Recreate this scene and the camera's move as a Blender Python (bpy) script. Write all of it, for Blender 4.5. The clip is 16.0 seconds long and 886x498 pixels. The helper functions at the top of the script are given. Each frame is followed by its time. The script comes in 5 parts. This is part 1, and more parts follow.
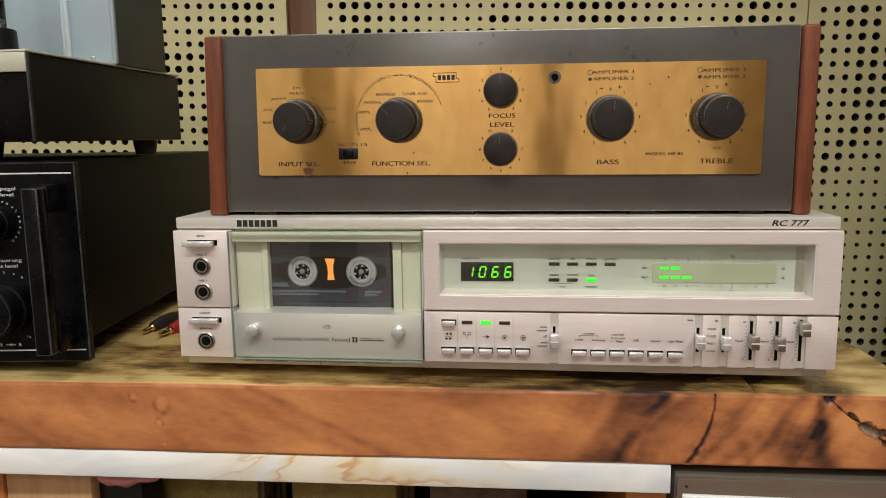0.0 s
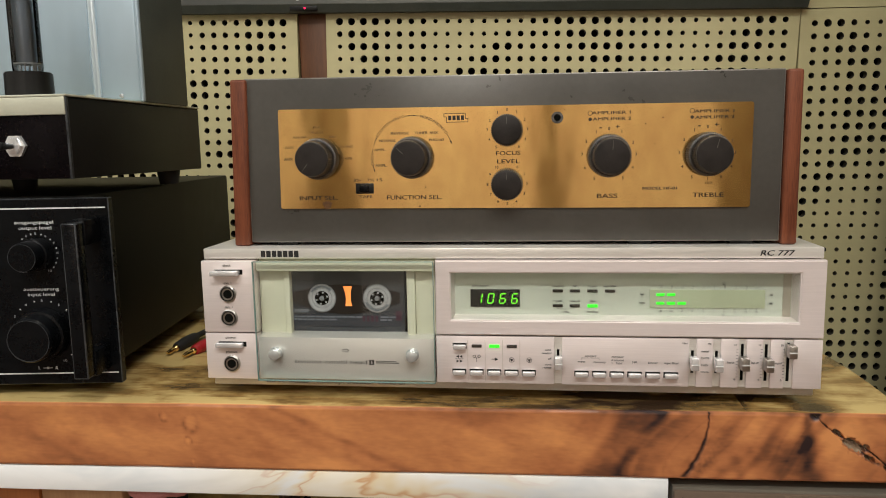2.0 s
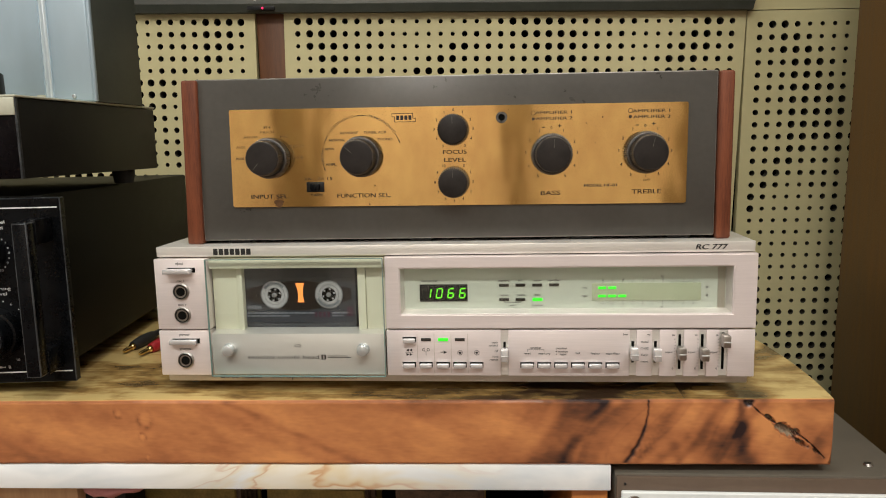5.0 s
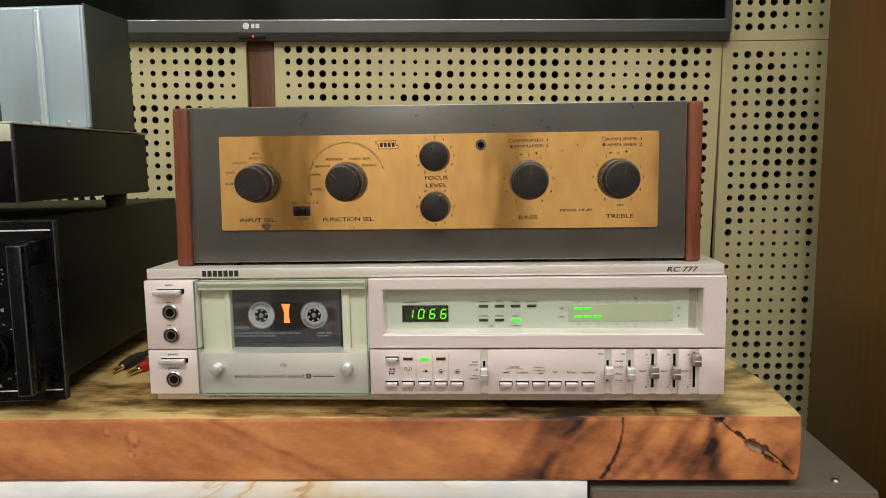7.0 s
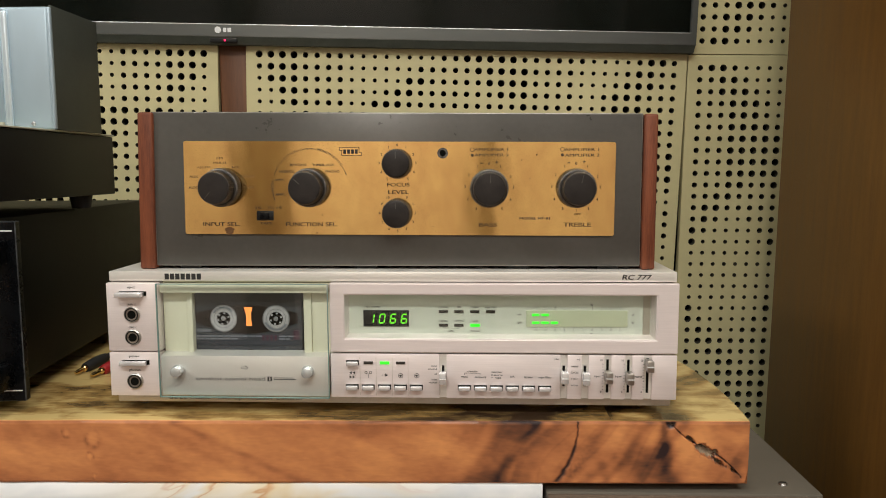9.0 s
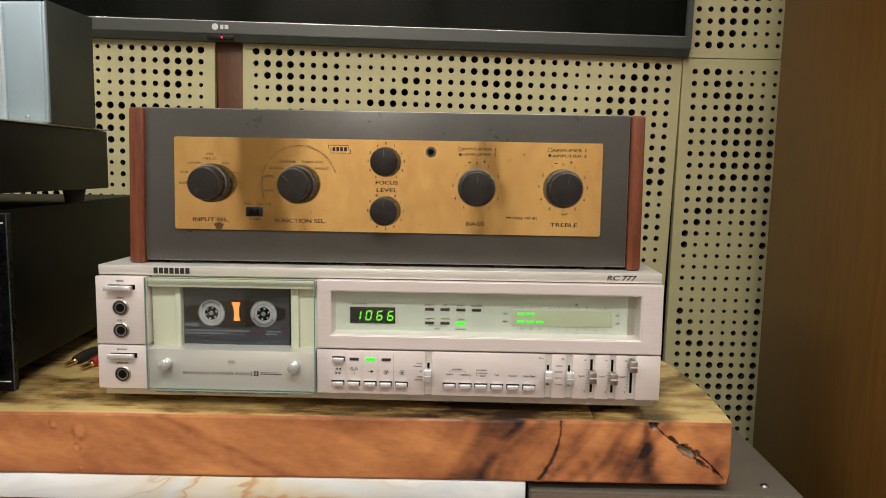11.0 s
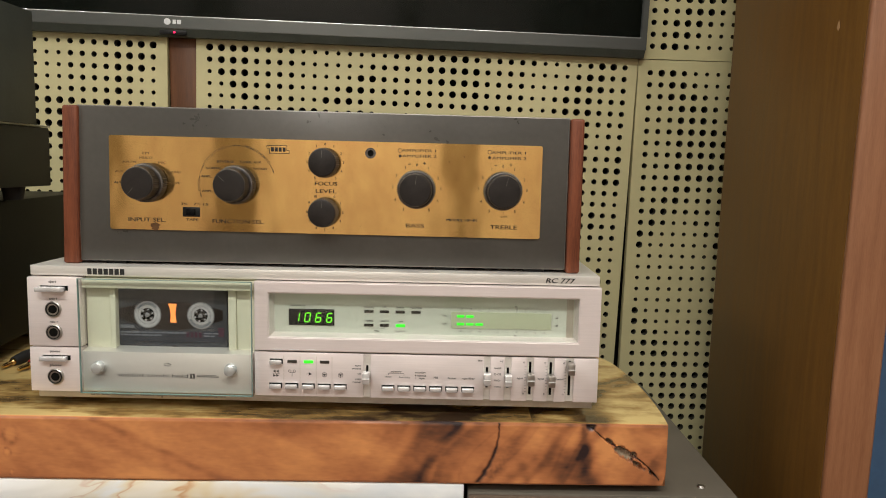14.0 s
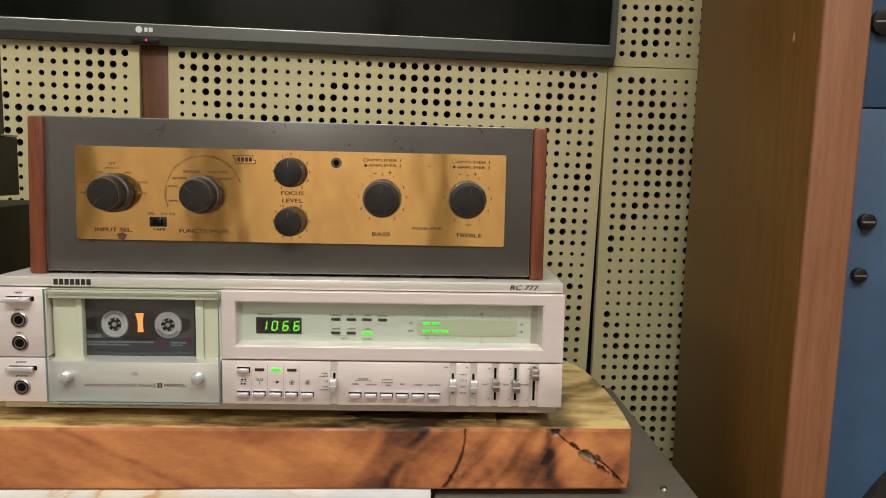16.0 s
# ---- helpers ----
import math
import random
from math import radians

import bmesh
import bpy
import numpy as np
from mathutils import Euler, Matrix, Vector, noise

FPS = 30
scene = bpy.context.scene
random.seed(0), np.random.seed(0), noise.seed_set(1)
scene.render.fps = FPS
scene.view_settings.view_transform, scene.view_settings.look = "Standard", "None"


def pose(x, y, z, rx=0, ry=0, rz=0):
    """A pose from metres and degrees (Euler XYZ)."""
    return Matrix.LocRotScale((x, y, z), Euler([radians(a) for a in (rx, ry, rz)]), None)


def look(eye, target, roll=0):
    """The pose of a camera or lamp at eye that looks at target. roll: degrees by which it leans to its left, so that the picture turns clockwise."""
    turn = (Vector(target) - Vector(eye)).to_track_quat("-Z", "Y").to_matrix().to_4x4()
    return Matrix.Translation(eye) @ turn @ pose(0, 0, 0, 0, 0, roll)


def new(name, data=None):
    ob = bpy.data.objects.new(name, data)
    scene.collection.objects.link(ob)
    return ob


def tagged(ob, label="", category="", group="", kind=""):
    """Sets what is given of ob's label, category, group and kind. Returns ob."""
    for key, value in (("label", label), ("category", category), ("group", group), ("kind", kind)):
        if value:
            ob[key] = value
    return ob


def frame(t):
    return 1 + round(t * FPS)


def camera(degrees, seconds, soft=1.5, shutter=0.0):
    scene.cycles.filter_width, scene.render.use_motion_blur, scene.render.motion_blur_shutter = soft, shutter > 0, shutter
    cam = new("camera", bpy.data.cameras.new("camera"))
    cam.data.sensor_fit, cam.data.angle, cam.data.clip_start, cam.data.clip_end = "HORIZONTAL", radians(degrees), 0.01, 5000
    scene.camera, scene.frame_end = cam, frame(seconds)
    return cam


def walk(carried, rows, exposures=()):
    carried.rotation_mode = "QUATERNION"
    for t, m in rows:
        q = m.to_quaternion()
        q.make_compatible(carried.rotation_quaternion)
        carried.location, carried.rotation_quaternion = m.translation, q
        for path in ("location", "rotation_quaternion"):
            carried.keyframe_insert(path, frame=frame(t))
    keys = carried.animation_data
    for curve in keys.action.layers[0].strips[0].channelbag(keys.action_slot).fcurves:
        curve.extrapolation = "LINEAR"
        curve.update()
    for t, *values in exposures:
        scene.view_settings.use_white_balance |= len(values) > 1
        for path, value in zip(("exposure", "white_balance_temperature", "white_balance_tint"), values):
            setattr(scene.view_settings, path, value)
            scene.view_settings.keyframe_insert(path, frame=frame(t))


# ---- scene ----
cam = camera(61.8, 16.0, soft=1.0)
PATH = [
    (0, (0.026, -0.487, 0.905), (-0.208, 1.478, 0.606), -0.8),
    (0.5, (0.027, -0.492, 0.91), (-0.208, 1.472, 0.603), -0.8),
    (1, (0.030, -0.501, 0.92), (-0.210, 1.464, 0.624), -1.1),
    (1.5, (0.030, -0.513, 0.926), (-0.210, 1.454, 0.643), -1.2),
    (2, (0.023, -0.52, 0.926), (-0.213, 1.447, 0.644), -1.1),
    (2.5, (0.022, -0.521, 0.923), (-0.208, 1.446, 0.637), -1.1),
    (3, (0.025, -0.521, 0.92), (-0.198, 1.447, 0.63), -1.1),
    (3.5, (0.029, -0.523, 0.919), (-0.185, 1.445, 0.622), -1.2),
    (4, (0.042, -0.526, 0.921), (-0.155, 1.442, 0.621), -1.2),
    (4.2, (0.039, -0.527, 0.924), (-0.129, 1.444, 0.621), -1.3),
    (6.5, (0.049, -0.548, 0.928), (-0.103, 1.431, 0.688), -1.2),
    (7, (0.05, -0.552, 0.929), (-0.086, 1.43, 0.7), -1.1),
    (7.5, (0.051, -0.554, 0.931), (-0.068, 1.431, 0.717), -1.1),
    (8, (0.057, -0.557, 0.932), (-0.046, 1.429, 0.718), -0.9),
    (8.5, (0.06, -0.559, 0.931), (-0.03, 1.428, 0.715), -0.5),
    (9, (0.064, -0.561, 0.931), (-0.014, 1.426, 0.714), -0.2),
    (11.5, (0.081, -0.565, 0.929), (-0.002, 1.421, 0.714), 0.7),
    (12, (0.09, -0.563, 0.928), (0.009, 1.424, 0.714), 0.6),
    (12.5, (0.1, -0.562, 0.932), (0.043, 1.425, 0.714), 0.6),
    (13, (0.104, -0.561, 0.934), (0.064, 1.427, 0.715), 0.6),
    (13.5, (0.106, -0.562, 0.935), (0.077, 1.426, 0.714), 0.8),
    (14, (0.104, -0.561, 0.935), (0.085, 1.426, 0.708), 1.1),
    (14.5, (0.106, -0.562, 0.935), (0.094, 1.425, 0.706), 1.2),
    (15, (0.113, -0.564, 0.937), (0.114, 1.423, 0.708), 1.2),
    (15.5, (0.117, -0.566, 0.938), (0.133, 1.421, 0.714), 1.0),
    (16, (0.118, -0.568, 0.94), (0.143, 1.419, 0.722), 0.9),
]
walk(cam, [(t, look(eye, target, roll)) for t, eye, target, roll in PATH], exposures=[(0, -0.14), (3, -0.11), (6.5, -0.06), (9, -0.04), (16, -0.05)])

# ---------------------------------------------------------------- world and lamps
world = bpy.data.worlds.new("world")
scene.world = world
world.use_nodes = True
world.node_tree.nodes["Background"].inputs[0].default_value = (0.9, 0.95, 1.0, 1)
world.node_tree.nodes["Background"].inputs[1].default_value = 0.05


def area_lamp(name, eye, target, w, h, watts, colour):
    data = bpy.data.lights.new(name, "AREA")
    data.shape, data.size, data.size_y, data.energy, data.color = "RECTANGLE", w, h, watts, colour
    ob = new(name, data)
    ob.matrix_world = look(eye, target)
    return ob


# last light, near the south wall, is an added fill for the brass
for lx, ly, w, h, watts, tint in ((-0.12, -1.60, 1.10, 0.22, 32, (0.965, 1.0, 0.92)), (0.85, -1.55, 0.60, 0.22, 25, (1.0, 0.95, 0.91)), (-1.5, -0.9, 0.25, 0.50, 18, (0.95, 0.97, 0.98)),
                                  (0.02, -0.14, 0.20, 0.12, 7, (1.0, 0.96, 0.86)), (-0.52, -2.95, 0.30, 0.20, 24, (1.0, 0.965, 0.93))):
    area_lamp("ceiling_lamp", (lx, ly, 2.55), (lx, ly + 0.001, 0), w, h, watts, tint)

# ---------------------------------------------------------------- materials


def material(name, colour, rough=0.5, metal=0.0, vary=0.12, scale=40.0, grain=(1, 1, 1), bump=0.0, bump_scale=300.0, bump_depth=0.0005,
             second=None, coat=0.0, rough_vary=0.08, spec=0.5, glow=None, glow_power=0.0, aniso=0.0):
    """A principled material whose colour and gloss vary at two scales."""
    m = bpy.data.materials.new(name)
    m.use_nodes = True
    n, l = m.node_tree.nodes, m.node_tree.links
    b = n["Principled BSDF"]
    b.inputs["Roughness"].default_value = rough
    b.inputs["Metallic"].default_value = metal
    b.inputs["Specular IOR Level"].default_value = spec
    b.inputs["Coat Weight"].default_value = coat
    b.inputs["Coat Roughness"].default_value = 0.12
    if aniso:
        b.inputs["Anisotropic"].default_value = aniso
        t = n.new("ShaderNodeTangent")
        t.direction_type, t.axis = "RADIAL", "Z"
        b.inputs["Anisotropic Rotation"].default_value = 0.25
        l.new(t.outputs[0], b.inputs["Tangent"])
    co = n.new("ShaderNodeTexCoord")
    mp = n.new("ShaderNodeMapping")
    mp.inputs["Scale"].default_value = grain
    l.new(co.outputs["Object"], mp.inputs[0])
    big = n.new("ShaderNodeTexNoise")
    big.inputs["Scale"].default_value, big.inputs["Detail"].default_value = scale, 5
    fine = n.new("ShaderNodeTexNoise")
    fine.inputs["Scale"].default_value, fine.inputs["Detail"].default_value = scale * 9, 3
    l.new(mp.outputs[0], big.inputs[0]), l.new(mp.outputs[0], fine.inputs[0])
    mix = n.new("ShaderNodeMix")
    mix.data_type = "FLOAT"
    mix.inputs[0].default_value = 0.35
    l.new(big.outputs[0], mix.inputs[2]), l.new(fine.outputs[0], mix.inputs[3])
    ramp = n.new("ShaderNodeValToRGB")
    a = second if second else tuple(c * (1 - vary * 1.6) for c in colour)
    z = colour if second else tuple(min(1, c * (1 + vary)) for c in colour)
    ramp.color_ramp.elements[0].color, ramp.color_ramp.elements[0].position = (*a, 1), 0.32
    ramp.color_ramp.elements[1].color, ramp.color_ramp.elements[1].position = (*z, 1), 0.68
    l.new(mix.outputs[0], ramp.inputs[0])
    l.new(ramp.outputs[0], b.inputs["Base Color"])
    mr = n.new("ShaderNodeMapRange")
    mr.inputs["To Min"].default_value, mr.inputs["To Max"].default_value = max(0.02, rough - rough_vary), min(1, rough + rough_vary)
    l.new(mix.outputs[0], mr.inputs["Value"])
    l.new(mr.outputs[0], b.inputs["Roughness"])
    if bump:
        bn = n.new("ShaderNodeTexNoise")
        bn.inputs["Scale"].default_value, bn.inputs["Detail"].default_value = bump_scale, 2
        l.new(mp.outputs[0], bn.inputs[0])
        bp = n.new("ShaderNodeBump")
        bp.inputs["Strength"].default_value, bp.inputs["Distance"].default_value = bump, bump_depth
        l.new(bn.outputs[0], bp.inputs["Height"])
        l.new(bp.outputs[0], b.inputs["Normal"])
    if glow:
        b.inputs["Emission Color"].default_value = (*glow, 1)
        b.inputs["Emission Strength"].default_value = glow_power
    return m


def glass_material(name, tint, rough=0.0):
    """Thin clear glass or plastic: straight through, with a mirror by Fresnel."""
    m = bpy.data.materials.new(name)
    m.use_nodes = True
    n, l = m.node_tree.nodes, m.node_tree.links
    n.remove(n["Principled BSDF"])
    t, g, f, x = n.new("ShaderNodeBsdfTransparent"), n.new("ShaderNodeBsdfGlossy"), n.new("ShaderNodeFresnel"), n.new("ShaderNodeMixShader")
    t.inputs[0].default_value = (*tint, 1)
    g.inputs["Roughness"].default_value = rough
    f.inputs[0].default_value = 1.5
    l.new(f.outputs[0], x.inputs[0]), l.new(t.outputs[0], x.inputs[1]), l.new(g.outputs[0], x.inputs[2])
    l.new(x.outputs[0], n["Material Output"].inputs[0])
    return m


def wood_attribute(name, light, mid, dark, rough, coat, fibre=0.11):
    """Wood whose large figure comes from the mesh's own grain attribute, with fine fibres and pores on top."""
    m = material(name, mid, rough, coat=coat)
    n, l = m.node_tree.nodes, m.node_tree.links
    b = n["Principled BSDF"]
    at = n.new("ShaderNodeAttribute")
    at.attribute_name = "grain"
    co, mp = n.new("ShaderNodeTexCoord"), n.new("ShaderNodeMapping")
    mp.inputs["Scale"].default_value = (48, 60, 150)
    l.new(co.outputs["Object"], mp.inputs[0])
    fib = n.new("ShaderNodeTexNoise")
    fib.inputs["Scale"].default_value, fib.inputs["Detail"].default_value, fib.inputs["Distortion"].default_value = 3.0, 6, 0.6
    l.new(mp.outputs[0], fib.inputs[0])
    add = n.new("ShaderNodeMath")
    add.operation = "MULTIPLY_ADD"
    add.inputs[1].default_value, add.inputs[2].default_value = fibre, -fibre / 2
    l.new(fib.outputs[0], add.inputs[0])
    tot = n.new("ShaderNodeMath")
    l.new(add.outputs[0], tot.inputs[0]), l.new(at.outputs["Fac"], tot.inputs[1])
    ramp = n.new("ShaderNodeValToRGB")
    r = ramp.color_ramp
    r.elements[0].color, r.elements[0].position = (*light, 1), 0.08
    r.elements[1].color, r.elements[1].position = (*dark, 1), 0.92
    e = r.elements.new(0.42)
    e.color = (*mid, 1)
    e = r.elements.new(0.66)
    e.color = (*[0.45 * p + 0.55 * q * 0.8 for p, q in zip(dark, mid)], 1)
    l.new(tot.outputs[0], ramp.inputs[0])
    l.new(ramp.outputs[0], b.inputs["Base Color"])
    bp = n.new("ShaderNodeBump")
    bp.inputs["Strength"].default_value, bp.inputs["Distance"].default_value = 0.15, 0.0006
    l.new(fib.outputs[0], bp.inputs["Height"])
    l.new(bp.outputs[0], b.inputs["Normal"])
    return m


FLAP = material("grey_satin_flap", (0.82, 0.765, 0.725), 0.34, 0.55, 0.03, 60, (0.6, 1, 18))
SILVER = material("brushed_silver_panel", (0.83, 0.75, 0.735), 0.38, 0.40, 0.03, 60, (0.6, 1, 18), bump=0.03)
SILVER_TOP = material("silver_cover", (0.76, 0.73, 0.68), 0.38, 0.5, 0.05, 50, (0.6, 1, 12))
CHIN = material("champagne_base", (0.55, 0.50, 0.43), 0.42, 0.6, 0.06, 50)
CHROME = material("chrome", (0.80, 0.81, 0.82), 0.24, 0.65, 0.04, 80)
STUD = material("milky_clear_stud", (0.62, 0.66, 0.66), 0.22, 0.6, 0.05, 200, coat=0.4)
STEEL_DULL = material("dull_steel", (0.45, 0.43, 0.40), 0.35, 1.0, 0.12, 200)
BLACK = material("black_plastic", (0.010, 0.010, 0.010), 0.40, vary=0.3, spec=0.3)
# near-black stands in for the shade inside holes, slots and cavities
VOID = material("inside_shade_black", (0.006, 0.006, 0.005), 0.9, vary=0.2, spec=0.05)
CREAM = material("cream_plastic", (0.68, 0.67, 0.52), 0.45, vary=0.04)
DIAL = material("pale_dial_plate", (0.70, 0.73, 0.66), 0.40, 0.25, 0.04, 30)
DIAL_STRIP = material("green_grey_meter_window", (0.52, 0.55, 0.40), 0.22, vary=0.05)
INK = material("black_ink", (0.015, 0.014, 0.013), 0.6, vary=0.2)
INK_GREY = material("grey_ink", (0.10, 0.095, 0.09), 0.6, vary=0.2)
INK_BRASS = material("brown_black_ink", (0.055, 0.030, 0.011), 0.55, vary=0.5, scale=900)
INK_WORN = material("worn_brown_ink", (0.24, 0.13, 0.04), 0.5, 0.3, 0.5, 700)
INK_SILVER = material("silver_grey_ink", (0.42, 0.43, 0.44), 0.5, vary=0.15)
INK_WHITE = material("white_ink", (0.75, 0.76, 0.76), 0.5, vary=0.1)
GREEN_LED = material("lit_green_led", (0.05, 0.5, 0.02), 0.4, glow=(0.015, 1.0, 0.02), glow_power=1.1)
GREEN_DIGIT = material("lit_green_digit", (0.05, 0.5, 0.02), 0.4, glow=(0.20, 1.0, 0.02), glow_power=1.3)
DEAD_LED = material("unlit_led", (0.035, 0.03, 0.025), 0.3)
AMBER = material("amber_lamp_light", (0.8, 0.3, 0.08), 0.5, glow=(1.0, 0.24, 0.045), glow_power=1.05)
RED_LED = material("lit_red_led", (0.6, 0.0, 0.05), 0.4, glow=(1.0, 0.02, 0.10), glow_power=2.0)
SHELL = material("smoked_cassette_shell", (0.045, 0.05, 0.058), 0.35, vary=0.15)
LABEL_DARK = material("charcoal_cassette_label", (0.03, 0.035, 0.045), 0.5)
TAPE_BROWN = material("brown_tape_pack", (0.012, 0.008, 0.007), 0.3)
REEL = material("translucent_white_reel", (0.44, 0.44, 0.445), 0.4, vary=0.2, scale=120)
REEL_DARK = material("grey_reel_hub", (0.24, 0.24, 0.245), 0.4)
PALE_INK = material("pale_label_ink", (0.17, 0.185, 0.21), 0.6)
PINK_INK = material("plum_label_ink", (0.06, 0.018, 0.035), 0.6)
GLASS = glass_material("clear_glass", (0.965, 0.985, 0.975))
GLASS_EDGE = material("green_glass_edge", (0.15, 0.25, 0.23), 0.15, vary=0.05)
ACRYLIC = glass_material("clear_acrylic", (0.93, 0.95, 0.92), 0.03)
HAMMER = material("grey_brown_enamel", (0.087, 0.081, 0.072), 0.30, 0.25, 0.08, 25, bump=0.08, bump_scale=900)
BRASS = material("brushed_brass", (0.98, 0.59, 0.225), 0.12, 1.0, 0.16, 11, (1, 1, 0.6), bump=1.0, bump_scale=17, bump_depth=0.0007, aniso=0.75, rough_vary=0.04)
STAIN = material("dark_tarnish", (0.20, 0.10, 0.04), 0.55, 0.5, 0.3, 300)
KNOB = material("black_brown_bakelite", (0.021, 0.017, 0.015), 0.42, spec=0.3, vary=0.3, scale=120, bump=0.1, bump_scale=1500)
KNURL = material("worn_knurled_rim", (0.12, 0.108, 0.096), 0.42, 0.40, 0.5, 300)
REDWOOD = material("red_brown_side_wood", (0.24, 0.072, 0.032), 0.45, 0, 0.25, 26, (8, 3, 0.5), second=(0.075, 0.020, 0.010), spec=0.3, bump=0.12, bump_scale=160)
# pale edge colour holds both rubbed wear and the rounded edge's reflection
ENAMEL_EDGE = material("rubbed_highlit_enamel_edge", (0.30, 0.28, 0.25), 0.35, 0.5, 0.3, 60, second=(0.12, 0.11, 0.10))
AMP_BLACK = material("satin_black_metal", (0.004, 0.0045, 0.0055), 0.28, 0.0, 0.3, 60, spec=0.16, bump=0.06, bump_scale=900)
# grey bevel colour paints edge highlights along with the wear
EDGE_WEAR_LIGHT = material("rubbed_highlit_black_edge", (0.10, 0.11, 0.12), 0.35, 0.4, 0.3, 70, second=(0.012, 0.013, 0.015))
AMP_SIDE = material("black_crinkle_metal", (0.0065, 0.0065, 0.005), 0.5, 0.0, 0.25, 60, spec=0.13, bump=0.2, bump_scale=1400)
CHASSIS = material("black_satin_steel", (0.013, 0.013, 0.011), 0.42, 0.0, 0.2, 40, spec=0.22, bump=0.05, bump_scale=900)
BOX_FRONT = material("gloss_black_panel", (0.004, 0.003, 0.004), 0.14, vary=0.3, spec=0.12)
BEIGE = material("beige_trim", (0.54, 0.54, 0.43), 0.45, 0.1, 0.04)
RAW_METAL = material("bare_galvanised_metal", (0.40, 0.50, 0.57), 0.36, 0.35, 0.05, 9, (1, 1, 0.3), rough_vary=0.03)
# brighter copy of the cover metal, painting the highlight along its fold
FOLD_HIGHLIGHT = material("fold_highlight_metal", (0.72, 0.84, 0.92), 0.24, 0.6, 0.04, 9, (1, 1, 0.3), rough_vary=0.03)
# dark metal colour stands in for faces that lie in shade
SHADE_METAL = material("shade_dark_metal", (0.075, 0.083, 0.070), 0.5, 0.2, 0.12, 40)
VALVE_GLASS = glass_material("valve_glass", (0.80, 0.84, 0.88), 0.02)
VALVE_GREY = material("valve_plate", (0.20, 0.225, 0.25), 0.4, 0.7)
PANEL = material("cream_yellow_painted_board", (0.56, 0.50, 0.275), 0.55, 0, 0.04, 8, bump=0.05, bump_scale=700)
# hole walls are much darker than the board's face
HOLE_IN = material("dark_hole_edge", (0.05, 0.042, 0.026), 0.8)
STRIP_WOOD = material("dark_brown_strip_wood", (0.15, 0.060, 0.024), 0.42, 0, 0.3, 14, (8, 8, 0.5), second=(0.08, 0.030, 0.012), spec=0.25)
TV_BEZEL = material("brushed_grey_bezel", (0.13, 0.14, 0.135), 0.28, 0.6, 0.02, 12, (1, 1, 6), rough_vary=0.01)
TV_SCREEN = material("black_screen", (0.003, 0.005, 0.004), 0.10, vary=0.2, spec=0.22)
SPK_SIDE = material("dark_walnut_veneer", (0.195, 0.092, 0.020), 0.45, 0, 0.18, 22, (5, 5, 0.5), second=(0.125, 0.056, 0.012), spec=0.2, bump=0.15, bump_scale=500)
SPK_EDGE = material("reddish_oiled_wood_edge", (0.29, 0.128, 0.060), 0.45, 0, 0.2, 22, (8, 8, 0.5), second=(0.19, 0.074, 0.032), bump=0.15, bump_scale=220)
BLUE = material("blue_baffle_paint", (0.029, 0.072, 0.142), 0.5, 0, 0.10, 30, bump=0.10, bump_scale=800)
CASE_BROWN = material("grey_brown_painted_metal", (0.118, 0.082, 0.058), 0.46, 0.0, 0.08, 20, spec=0.5)
# case metal tinted olive for the wall reflected in its top
CASE_OLIVE = material("olive_reflection_metal", (0.115, 0.100, 0.078), 0.45, 0.0, 0.08, 20)
WHITE_PANEL = material("white_enamel_panel", (0.72, 0.74, 0.73), 0.35, vary=0.03)
LIGHT_WOOD = material("pale_pine", (0.58, 0.36, 0.19), 0.5, 0, 0.15, 12, (6, 6, 0.5), second=(0.44, 0.25, 0.12))
ORANGE_WOOD = material("orange_varnished_wood", (0.52, 0.19, 0.045), 0.4, 0, 0.15, 12, (6, 6, 0.5), second=(0.36, 0.12, 0.03))
PINK = material("dusty_pink_fabric", (0.55, 0.24, 0.24), 0.85, vary=0.12, scale=80)
SLEEVE = material("worn_record_sleeve", (0.13, 0.085, 0.055), 0.7, vary=0.4, scale=60)
SLEEVE_OLIVE = material("olive_card", (0.24, 0.18, 0.045), 0.7, vary=0.3, scale=50)
RUBBER = material("black_rubber", (0.012, 0.012, 0.012), 0.7)
RED_PLASTIC = material("red_plastic", (0.42, 0.02, 0.025), 0.45)
GOLD = material("gold_plated_tip", (0.75, 0.52, 0.22), 0.25, 1.0)
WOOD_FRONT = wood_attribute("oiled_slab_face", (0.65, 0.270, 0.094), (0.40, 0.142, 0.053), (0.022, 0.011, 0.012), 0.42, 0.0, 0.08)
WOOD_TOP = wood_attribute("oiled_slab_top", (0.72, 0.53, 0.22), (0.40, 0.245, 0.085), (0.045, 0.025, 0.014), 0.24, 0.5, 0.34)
RAW_SPLIT = material("raw_split_wood", (0.46, 0.35, 0.24), 0.8, 0, 0.3, 160, second=(0.12, 0.085, 0.055), bump=0.4, bump_scale=500)
BAND_PANEL = material("reflection_band_brown", (0.33, 0.27, 0.18), 0.5, 0, 0.15, 6, (6, 6, 0.5), second=(0.22, 0.17, 0.11))
PLASTER_WARM = material("warm_cream_plaster", (0.80, 0.69, 0.60), 0.8, 0, 0.06, 3)
PLASTER = material("cream_plaster", (0.74, 0.70, 0.63), 0.8, 0, 0.05, 3)
CEILING = material("white_ceiling_paint", (0.78, 0.76, 0.72), 0.85, 0, 0.03, 3)
FLOOR = material("brown_floor_boards", (0.13, 0.068, 0.036), 0.45, 0, 0.2, 3, (0.6, 6, 1))


